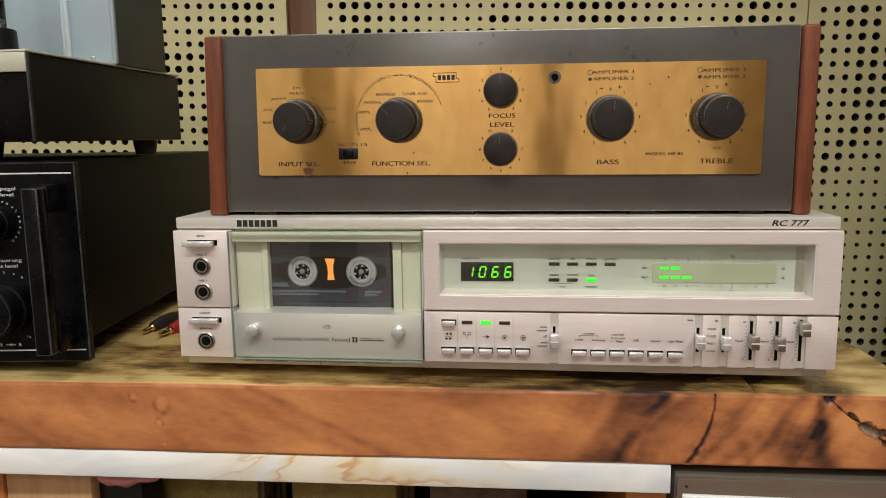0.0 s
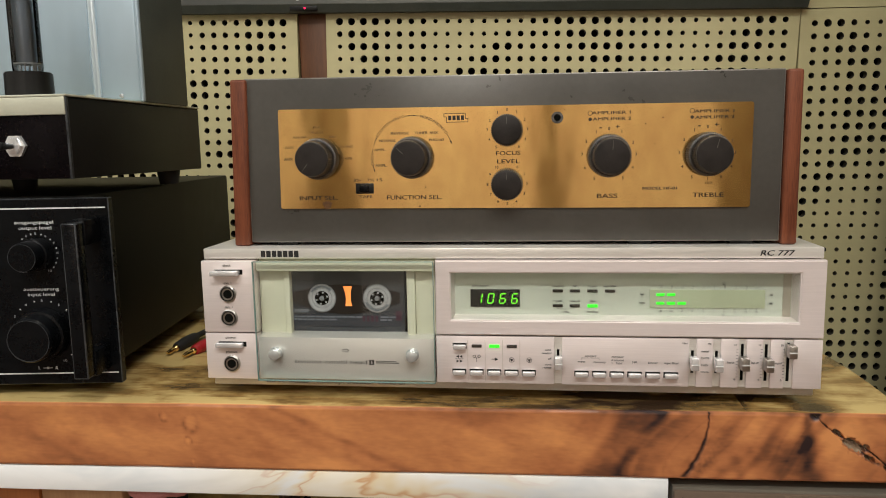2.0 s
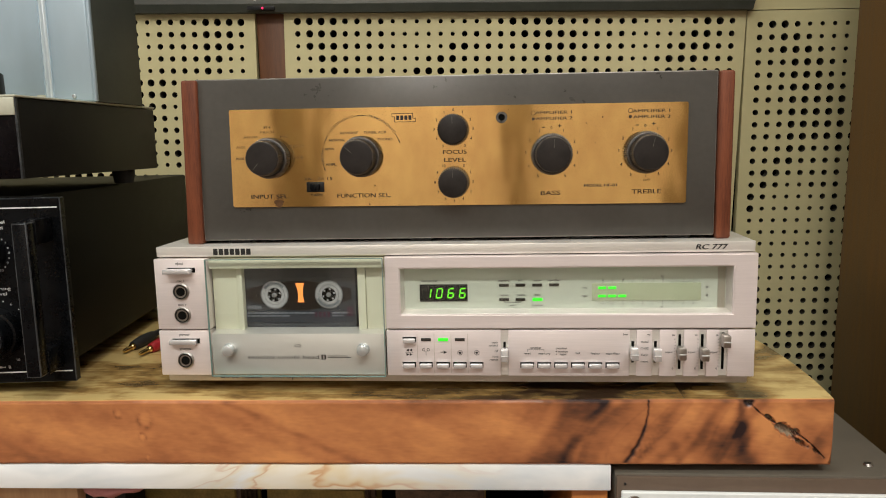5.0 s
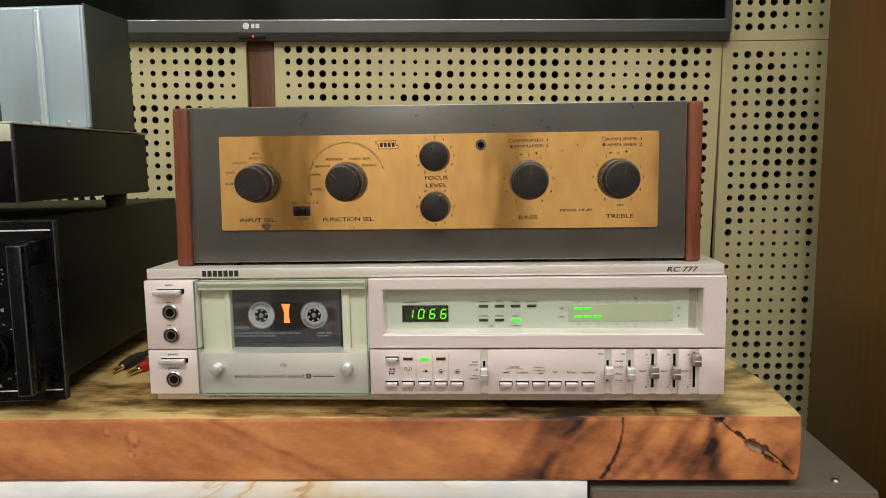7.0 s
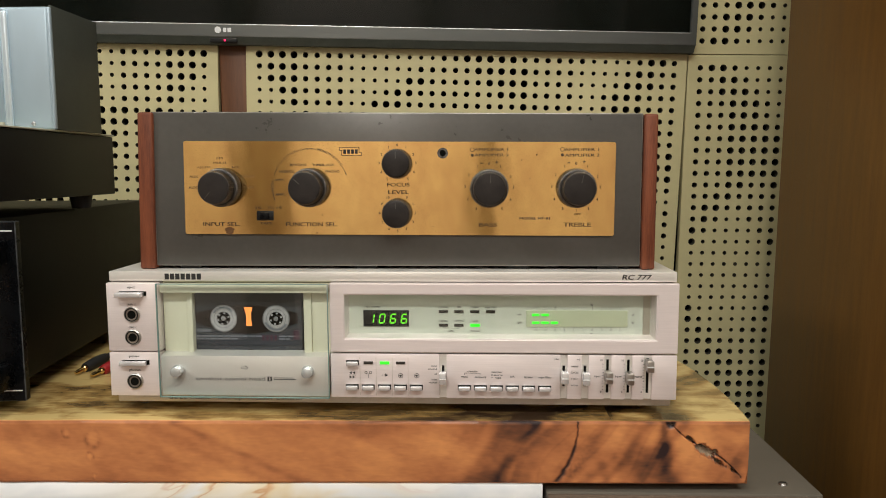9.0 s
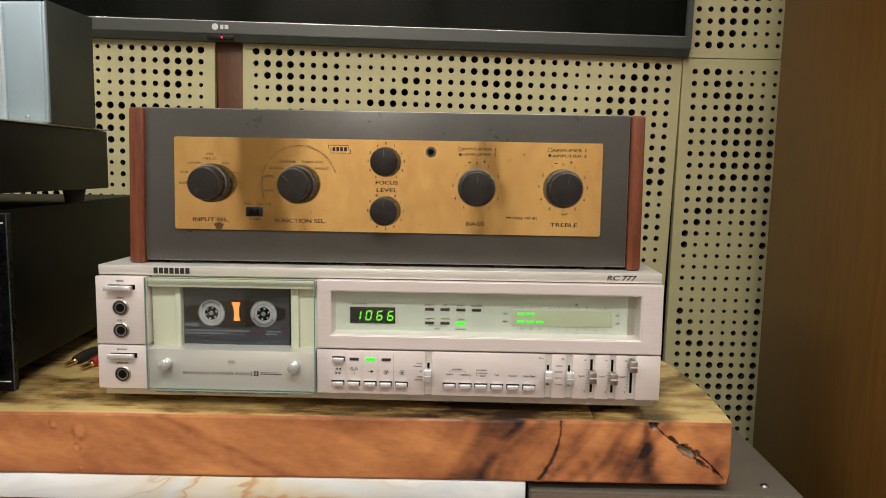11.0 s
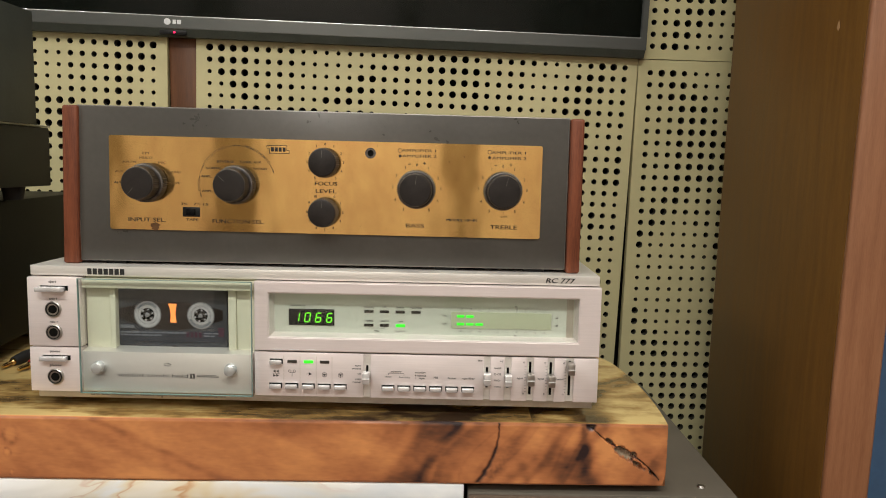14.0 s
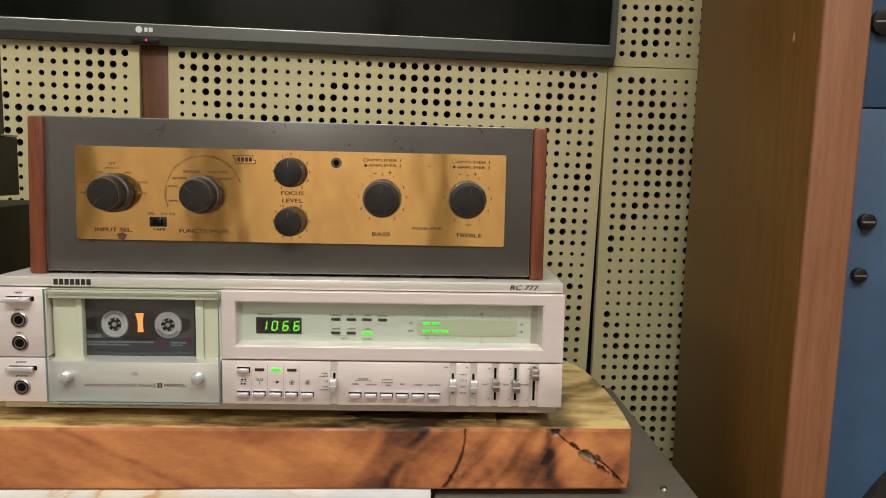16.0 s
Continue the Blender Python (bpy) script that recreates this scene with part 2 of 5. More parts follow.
def marble_material():
    m = material("white_onyx_marble", (0.80, 0.79, 0.76), 0.12, coat=0.3)
    n, l = m.node_tree.nodes, m.node_tree.links
    co, mp = n.new("ShaderNodeTexCoord"), n.new("ShaderNodeMapping")
    mp.inputs["Scale"].default_value = (1.0, 1.0, 2.2)
    l.new(co.outputs["Object"], mp.inputs[0])
    a = n.new("ShaderNodeTexNoise")
    a.inputs["Scale"].default_value, a.inputs["Detail"].default_value, a.inputs["Distortion"].default_value = 7.0, 4, 1.1
    l.new(mp.outputs[0], a.inputs[0])
    r = n.new("ShaderNodeValToRGB")
    r.color_ramp.elements[0].color, r.color_ramp.elements[0].position = (0.84, 0.84, 0.82, 1), 0.40
    r.color_ramp.elements[1].color, r.color_ramp.elements[1].position = (0.86, 0.83, 0.76, 1), 0.70
    for p, c in ((0.47, (0.78, 0.66, 0.45)), (0.492, (0.66, 0.40, 0.22)), (0.505, (0.80, 0.70, 0.52)), (0.58, (0.84, 0.78, 0.66))):
        e = r.color_ramp.elements.new(p)
        e.color = (*c, 1)
    l.new(a.outputs[0], r.inputs[0])
    clean = n.new("ShaderNodeValToRGB")
    clean.color_ramp.elements[0].color, clean.color_ramp.elements[0].position = (0.64, 0.69, 0.73, 1), 0.38
    clean.color_ramp.elements[1].color, clean.color_ramp.elements[1].position = (0.90, 0.91, 0.91, 1), 0.56
    l.new(a.outputs[0], clean.inputs[0])
    sx, off, ab, mr, mx = n.new("ShaderNodeSeparateXYZ"), n.new("ShaderNodeMath"), n.new("ShaderNodeMath"), n.new("ShaderNodeMapRange"), n.new("ShaderNodeMix")
    l.new(co.outputs["Object"], sx.inputs[0])
    off.inputs[1].default_value, ab.operation, mx.data_type = 0.095, "ABSOLUTE", "RGBA"
    l.new(sx.outputs[0], off.inputs[0]), l.new(off.outputs[0], ab.inputs[0]), l.new(ab.outputs[0], mr.inputs["Value"])
    mr.inputs["From Min"].default_value, mr.inputs["From Max"].default_value, mr.inputs["To Min"].default_value, mr.inputs["To Max"].default_value = 0.03, 0.15, 1.0, 0.0
    l.new(mr.outputs[0], mx.inputs["Factor"]), l.new(clean.outputs[0], mx.inputs["A"]), l.new(r.outputs[0], mx.inputs["B"])
    l.new(mx.outputs["Result"], n["Principled BSDF"].inputs["Base Color"])
    return m


MARBLE = marble_material()

# ---------------------------------------------------------------- building helpers


def place_of(ob):
    """The pose of an object in the world, by its chain of parents."""
    own = ob.matrix_basis.copy()
    return place_of(ob.parent) @ ob.matrix_parent_inverse @ own if ob.parent else own


def thing(name, base, label, category, group="", kind="", turn=0.0):
    """An empty at the base of a thing, which parents its parts."""
    ob = new(name)
    ob.empty_display_size = 0.02
    ob.matrix_basis = pose(*base, 0, 0, turn)
    return tagged(ob, label, category, group, kind)


def link_mesh(name, bm, mat, smooth=35):
    me = bpy.data.meshes.new(name)
    bm.normal_update()
    bm.to_mesh(me)
    bm.free()
    for one in (mat if isinstance(mat, (list, tuple)) else [mat]):
        me.materials.append(one)
    if smooth:
        me.shade_smooth()
        me.set_sharp_from_angle(angle=radians(smooth))
    return new(name, me)


def part(name, bm, mat, parent, label="", local=False, smooth=35):
    """A bmesh, in world metres (or in the parent's own), as one mesh under a thing or a part."""
    ob = link_mesh(name, bm, mat, smooth)
    ob.parent = parent
    if not local:
        ob.matrix_parent_inverse = place_of(parent).inverted()
    return tagged(ob, label)


def box(x0, x1, y0, y1, z0, z1, bevel=0.0, seg=2, bm=None):
    bm = bm or bmesh.new()
    vs = bmesh.ops.create_cube(bm, size=1.0)["verts"]
    bmesh.ops.transform(bm, verts=vs, matrix=Matrix.LocRotScale(((x0 + x1) / 2, (y0 + y1) / 2, (z0 + z1) / 2), None,
                                                                 (abs(x1 - x0), abs(y1 - y0), abs(z1 - z0))))
    if bevel:
        es = list({e for v in vs for e in v.link_edges})
        bmesh.ops.bevel(bm, geom=es, offset=bevel, segments=seg, affect="EDGES", profile=0.5)
    return bm


def lathe(cx, cz, profile, n=32, teeth=0.0, bm=None):
    """A solid turned about an axis along y: profile of (y, radius, toothed)."""
    bm = bm or bmesh.new()
    rings = []
    for y, r, *t in profile:
        ring = []
        for i in range(n):
            a = 2 * math.pi * i / n
            rr = r * (1 - teeth * (i % 2)) if t and t[0] else r
            ring.append(bm.verts.new((cx + rr * math.cos(a), y, cz + rr * math.sin(a))))
        rings.append(ring)
    for a, b in zip(rings, rings[1:]):
        for i in range(n):
            bm.faces.new((a[i], a[(i + 1) % n], b[(i + 1) % n], b[i]))
    bm.faces.new(rings[0]), bm.faces.new(rings[-1][::-1])
    bmesh.ops.recalc_face_normals(bm, faces=bm.faces)
    return bm


def ring_flat(cx, cz, y, r0, r1, n=28, a0=0.0, a1=360.0, depth=0.0003, bm=None):
    """A flat ring, or an arc of one, facing the camera's side, with a little thickness."""
    bm = bm or bmesh.new()
    k = max(3, int(n * (a1 - a0) / 360))
    rows = []
    for i in range(k + 1):
        a = radians(a0 + (a1 - a0) * i / k)
        c, s = math.cos(a), math.sin(a)
        rows.append([bm.verts.new((cx + r * c, yy, cz + r * s)) for r, yy in ((r0, y), (r1, y), (r1, y - depth), (r0, y - depth))])
    for p, q in zip(rows, rows[1:]):
        for j in range(4):
            bm.faces.new((p[j], p[(j + 1) % 4], q[(j + 1) % 4], q[j]))
    bmesh.ops.remove_doubles(bm, verts=bm.verts, dist=1e-7)
    bmesh.ops.recalc_face_normals(bm, faces=bm.faces)
    return bm


def polygon(points, y, depth=0.0003, bm=None):
    """A flat outline in x and z, given a little thickness towards the camera's side."""
    bm = bm or bmesh.new()
    front = [bm.verts.new((x, y - depth, z)) for x, z in points]
    back = [bm.verts.new((x, y, z)) for x, z in points]
    fs = [bm.faces.new(front), bm.faces.new(back[::-1])]
    k = len(points)
    for i in range(k):
        fs.append(bm.faces.new((front[i], back[i], back[(i + 1) % k], front[(i + 1) % k])))
    bmesh.ops.recalc_face_normals(bm, faces=fs)
    return bm


def plate_with_window(x0, x1, z0, z1, wx0, wx1, wz0, wz1, y0, y1, splay=0.0):
    """A plate with a rectangular opening through it; the reveal splays inwards."""
    bm = bmesh.new()
    outs = [(x0, z0), (x1, z0), (x1, z1), (x0, z1)]
    ins = [(wx0, wz0), (wx1, wz0), (wx1, wz1), (wx0, wz1)]
    deep = [(wx0 + splay, wz0 + splay), (wx1 - splay, wz0 + splay), (wx1 - splay, wz1 - splay), (wx0 + splay, wz1 - splay)]
    of, ob_ = [bm.verts.new((x, y0, z)) for x, z in outs], [bm.verts.new((x, y1, z)) for x, z in outs]
    fi, bi = [bm.verts.new((x, y0, z)) for x, z in ins], [bm.verts.new((x, y1, z)) for x, z in deep]
    for i in range(4):
        j = (i + 1) % 4
        bm.faces.new((of[i], of[j], fi[j], fi[i]))
        bm.faces.new((fi[i], fi[j], bi[j], bi[i]))
        bm.faces.new((of[j], of[i], ob_[i], ob_[j]))
        bm.faces.new((ob_[j], ob_[i], bi[i], bi[j]))
    bmesh.ops.recalc_face_normals(bm, faces=bm.faces)
    es = [e for e in bm.edges if all(abs(v.co.y - y0) < 1e-6 for v in e.verts) and len({v.co.x for v in e.verts} | {0}) and e.is_manifold
          and e.calc_face_angle(0) > 0.5]
    bmesh.ops.bevel(bm, geom=es, offset=0.0007, segments=2, affect="EDGES")
    return bm


def writing(body, x, z, y, size, mat, parent, align="CENTER", spin=0.0, wide=1.0, slant=0.0, name="lettering", width=0.0, bold=0.03):
    """Words in the built-in font, as a thin mesh on an upright face."""
    cu = bpy.data.curves.new("lettering", "FONT")
    cu.shear = slant
    cu.body, cu.size, cu.align_x, cu.align_y, cu.resolution_u, cu.extrude = body, size, align, "CENTER", 3, 0.00006
    tmp = bpy.data.objects.new("lettering", cu)
    scene.collection.objects.link(tmp)
    dg = bpy.context.evaluated_depsgraph_get()
    me = bpy.data.meshes.new_from_object(tmp.evaluated_get(dg))
    bpy.data.objects.remove(tmp)
    bpy.data.curves.remove(cu)
    me.name = name
    if width:
        xs = [v.co.x for v in me.vertices]
        wide = width / (max(xs) - min(xs))
    if bold:
        twin = bmesh.new()
        twin.from_mesh(me)
        more = bmesh.ops.duplicate(twin, geom=twin.verts[:] + twin.edges[:] + twin.faces[:])["geom"]
        bmesh.ops.translate(twin, verts=[v for v in more if isinstance(v, bmesh.types.BMVert)], vec=(size * bold, size * bold * 0.4, 0.00003))
        twin.to_mesh(me)
        twin.free()
    me.transform(Matrix.Translation((x, y, z)) @ pose(0, 0, 0, 90, 0, 0) @ pose(0, 0, 0, 0, 0, spin) @ Matrix.Diagonal((wide, 1, 1, 1)))
    me.materials.clear()
    me.materials.append(mat)
    ob = new(name, me)
    ob.parent = parent
    ob.matrix_parent_inverse = place_of(parent).inverted()
    return ob


def bars(name, rects, y, mat, parent, depth=0.0003):
    """Plain printed bars (x, z, width, height) in one mesh: writing that cannot be read."""
    bm = bmesh.new()
    for x, z, w, h in rects:
        box(x - w / 2, x + w / 2, y - depth, y + 0.0002, z - h / 2, z + h / 2, bm=bm)
    return part(name, bm, mat, parent, smooth=0)


def structure(name, bm, mat, label, category, smooth=30):
    return tagged(link_mesh(name, bm, mat, smooth), label, category, "", "structure")


# ---------------------------------------------------------------- the room that closes the place
structure("floor", box(-2.6, 2.6, -3.4, 0.75, -0.10, 0.0), FLOOR, "brown wooden floor of the listening room", "floor")
structure("ceiling", box(-2.6, 2.6, -3.4, 0.75, 2.60, 2.70), CEILING, "plain white painted ceiling", "ceiling")
structure("wall_west", box(-2.7, -2.6, -3.4, 0.75, 0, 2.6), PLASTER, "plain cream plastered side wall", "wall")
structure("wall_east", box(2.6, 2.7, -3.4, 0.75, 0, 2.6), PLASTER, "plain cream plastered side wall", "wall")
south = structure("wall_south", box(-2.7, 2.7, -3.5, -3.4, 0, 2.6), PLASTER_WARM, "unseen cream wall with added reflection panels facing the equipment", "wall")
# unseen panels added to put dark bands into the brass reflection
for wx0, wx1 in ((-2.3, -1.7), (-1.16, -0.90), (0.08, 0.20), (0.95, 1.3)):
    part("wall_panel", box(wx0, wx1, -3.399, -3.37, 0.0, 2.6, 0.004), BAND_PANEL, south, "unseen brown panel added for a dark band in the brass")

# ---------------------------------------------------------------- perforated wall behind
WALL_YAW = 2.58
wall_m = pose(0, 0.457, 1.07, 1.8, 0, WALL_YAW) @ pose(0, 0, -1.07)
# the wall is coloured near-black so the holes look shaded
north = tagged(link_mesh("wall_north", box(-2.7, 2.7, 0.035, 0.12, 0, 2.6), VOID), "wall behind perforated acoustic boards, near-black for the shade in the holes", "wall", "", "structure")
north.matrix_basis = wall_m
PITCH = 0.0156
RADIUS = {"1": 0.0022, "2": 0.0028, "3": 0.0037, "4": 0.0047}
# the decorative drift of hole sizes, row by row from the seam: 4 widest, 2 narrowest
WAVE = ("4444333322222222334444433333322223443", "3444333322222233333444443333222234433", "2444333322222443333344443333222344433",
        "2244333322234433333334443333223444333", "2234333322444333333333343333223444333")
CHEVRON = ("34432222", "33443222", "33444322", "33344432", "33344432", "33344443", "33344444", "33344444", "33344444", "33344444", "33344334", "33443333",
           "34433333", "34322333", "43222233", "42222224", "22222223", "22222222", "22222222", "22222222", "22222223")


def drift(i, j, seed):
    """Hole size where the printed wave is out of sight: soft patches."""
    v = noise.noise(Vector((i * 0.30 + j * 0.13 + seed, j * 0.24 - i * 0.10, seed * 1.7)))
    return "4" if v > 0.18 else "3" if v > -0.16 else "2"


def wave_size(i, j):
    return WAVE[j][i] if 0 <= j < 5 and 0 <= i < 37 else drift(i, j, 1.0)


def chevron_size(i, j):
    """The chevrons mirror about every eighteenth row."""
    j = j % 36
    return CHEVRON[j if j < 20 else 36 - j if 36 - j < 20 else 0][i] if 0 <= i < 8 else drift(i, j, 7.7)


def perforated_board(x0, x1, z0, z1, hx, hz, size, px=PITCH, pz=PITCH, thick=0.011, n=12):
    """A board with round holes on a grid, cut right through. hx, hz: one hole's centre; size: the class of hole (i, j)."""
    verts, faces, mats = [], [], []
    i0, i1 = math.ceil((x0 + 0.009 - hx) / px), math.floor((x1 - 0.009 - hx) / px)
    j0, j1 = math.ceil((z0 + 0.009 - hz) / pz), math.floor((z1 - 0.009 - hz) / pz)
    h, k2 = px / 2, pz / 2
    xa, xb, za, zb = hx + i0 * px - h, hx + i1 * px + h, hz + j0 * pz - k2, hz + j1 * pz + k2

    def quad(pts, m):
        k = len(verts)
        verts.extend(pts)
        faces.append(tuple(range(k, k + len(pts))))
        mats.append(m)

    for i in range(i0, i1 + 1):
        for j in range(j0, j1 + 1):
            cx, cz, r = hx + i * px, hz + j * pz, RADIUS[size(i, j)]
            k = len(verts)
            for c in ((-h, -k2), (h, -k2), (h, k2), (-h, k2)):
                verts.append((cx + c[0], 0, cz + c[1]))
            for d in (0, thick):
                for q in range(n):
                    a = math.pi * 1.25 + 2 * math.pi * q / n
                    verts.append((cx + r * math.cos(a), d, cz + r * math.sin(a)))
            s = n // 4
            for c in range(4):
                arc = [k + 4 + (c * s + q) % n for q in range(s + 1)]
                faces.append((k + c, k + (c + 1) % 4, *arc[::-1]))
                mats.append(0)
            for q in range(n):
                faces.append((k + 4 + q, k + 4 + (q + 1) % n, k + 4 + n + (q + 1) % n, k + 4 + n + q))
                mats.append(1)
    for p in (((x0, z0), (x1, za)), ((x0, zb), (x1, z1)), ((x0, za), (xa, zb)), ((xb, za), (x1, zb))):
        (a, b), (c, d) = p
        quad([(a, 0, b), (c, 0, b), (c, 0, d), (a, 0, d)], 0)
    quad([(x0, 0, z0), (x0, 0, z1), (x0, thick, z1), (x0, thick, z0)], 0)
    quad([(x1, 0, z1), (x1, 0, z0), (x1, thick, z0), (x1, thick, z1)], 0)
    quad([(x0, 0, z1), (x1, 0, z1), (x1, thick, z1), (x0, thick, z1)], 0)
    quad([(x1, 0, z0), (x0, 0, z0), (x0, thick, z0), (x1, thick, z0)], 0)
    me = bpy.data.meshes.new("perforated_board")
    me.from_pydata(verts, [], faces)
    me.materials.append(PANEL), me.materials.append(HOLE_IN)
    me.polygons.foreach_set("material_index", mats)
    me.update()
    return me


def wall_piece(name, me, lean=0.0, y=0.0, label=""):
    """A board on the wall; lean: degrees by which it hangs askew about its lower left corner."""
    ob = new(name, me)
    ob.parent = north
    ob.matrix_basis = pose(0, y, 0, 0, lean, 0)
    return tagged(ob, label)


# each board hangs a little out of level, turned about the wall's origin
def askew(me, pivot, degrees):
    me.transform(Matrix.Translation(pivot) @ pose(0, 0, 0, 0, degrees, 0) @ Matrix.Translation([-c for c in pivot]))
    return me


MID, RIGHT = (-0.2215, 0, 1.0845), (0.36, 0, 1.08)
wall_piece("perforated_board", askew(perforated_board(-0.2400, 0.3550, 0.30, 1.1015, -0.2222, 1.0846, lambda i, j: wave_size(i, -j), 0.01556, 0.01565), MID, 1.45))
wall_piece("perforated_board", askew(perforated_board(-0.95, -0.2780, 0.30, 1.1015, -0.2966, 1.0835, lambda i, j: wave_size(-i, -j), 0.0155, 0.0155), MID, 1.5))
wall_piece("perforated_board", askew(perforated_board(0.3562, 0.70, 0.30, 1.0820, 0.3732, 1.0648, lambda i, j: chevron_size(i, -j), 0.0157, 0.0158), RIGHT, 0.4))
wall_piece("perforated_board", askew(perforated_board(-0.95, 0.3550, 1.1028, 1.62, -0.2215, 1.1230, wave_size), MID, 1.2))
wall_piece("perforated_board", askew(perforated_board(0.3562, 0.70, 1.0832, 1.62, 0.3735, 1.1003, chevron_size), RIGHT, 0.5))
strip_bm = box(-0.2772, -0.2408, 0.004, 0.030, 0.30, 1.1035, 0.001)
part("wood_strip", strip_bm, STRIP_WOOD, north, "dark brown wooden strip between the boards", local=True)

# ---------------------------------------------------------------- television above
tv = thing("television", (0, 0.45, 1.09), "wall-hung black television with a thin brushed grey bezel", "television")
tv.matrix_basis = pose(-0.264, 0.427, 1.1045, 1.8, 1.2, WALL_YAW)
TX0, TX1, TH = -0.47, 0.6255, 0.62
part("bezel", plate_with_window(TX0, TX1, 0.0, TH, TX0 + 0.008, TX1 - 0.008, 0.0165, TH - 0.008, 0.0, 0.014, 0.002), TV_BEZEL, tv, "brushed dark grey bezel", local=True)
part("rim", box(TX0 + 0.009, TX1 - 0.009, -0.0006, 0.0004, 0.0150, 0.0163, 0.0003), CHROME, tv, "bright thin rim under the screen", local=True)
part("screen", box(TX0 + 0.007, TX1 - 0.007, 0.004, 0.012, 0.0155, TH - 0.007), TV_SCREEN, tv, "glossy black switched-off screen", local=True)
part("back_cover", box(TX0 + 0.012, TX1 - 0.012, 0.0142, 0.028, 0.006, TH - 0.01, 0.004), BLACK, tv, local=True)
bm = lathe(-0.0065, 0.0085, [(-0.0006, 0.0042), (0.001, 0.0042)], 24)
part("badge", bm, INK_WHITE, tv, "pale round maker's badge", local=True)
bm = box(0.0005, 0.0045, -0.0006, 0.001, 0.0058, 0.0112)
box(0.0062, 0.0110, -0.0006, 0.001, 0.0058, 0.0112, bm=bm)
part("badge", bm, INK_WHITE, tv, local=True)
bm = bmesh.new()
ends = [[bm.verts.new((x, y, z)) for y, z in ((0.0004, 0.0), (0.0060, -0.0095), (0.0240, -0.0095), (0.0240, 0.0))] for x in (TX0 + 0.001, TX1 - 0.001)]
for k in range(4):
    bm.faces.new((ends[0][k], ends[0][(k + 1) % 4], ends[1][(k + 1) % 4], ends[1][k]))
bm.faces.new(ends[0]), bm.faces.new(ends[1])
bmesh.ops.recalc_face_normals(bm, faces=bm.faces)
# dark colour adds the shade of a face turned down
part("lower_bezel", bm, SHADE_METAL, tv, "receding lower edge of the bezel, coloured dark for its shade", local=True)
bm = box(-0.018, 0.018, 0.0015, 0.016, -0.0078, -0.0004, 0.0015)
sensor = part("sensor_housing", bm, BLACK, tv, "black sensor strip under the bezel", local=True)
part("standby_light", lathe(0.002, -0.0046, [(-0.0002, 0.0011), (0.0025, 0.0016)], 14), RED_LED, sensor, "lit red standby light", local=True)

# ---------------------------------------------------------------- wooden slab


def crack_line(z):
    """The thin wandering crack in the slab's face: x at height z."""
    u = max(0.0, (0.740 - z) / 0.049)
    return 0.1448 - 0.0008 * u - 0.0165 * u ** 2.3 + 0.0012 * noise.noise(Vector((z * 260, 0, 0)))


def split_line(x):
    """The rough split near the slab's end: height at x."""
    u = (x - 0.214) / 0.053
    return 0.7385 - 0.0392 * u - 0.0022 * math.sin(u * 6.5)


# ragged pockets along the split: centre, half length and half width
POCKETS = ((0.2299, 0.7262, 0.0034, 0.0014), (0.2405, 0.7172, 0.0080, 0.0034), (0.2486, 0.7158, 0.0022, 0.0020), (0.2517, 0.7079, 0.0050, 0.0013), (0.2630, 0.7015, 0.0026, 0.0009))


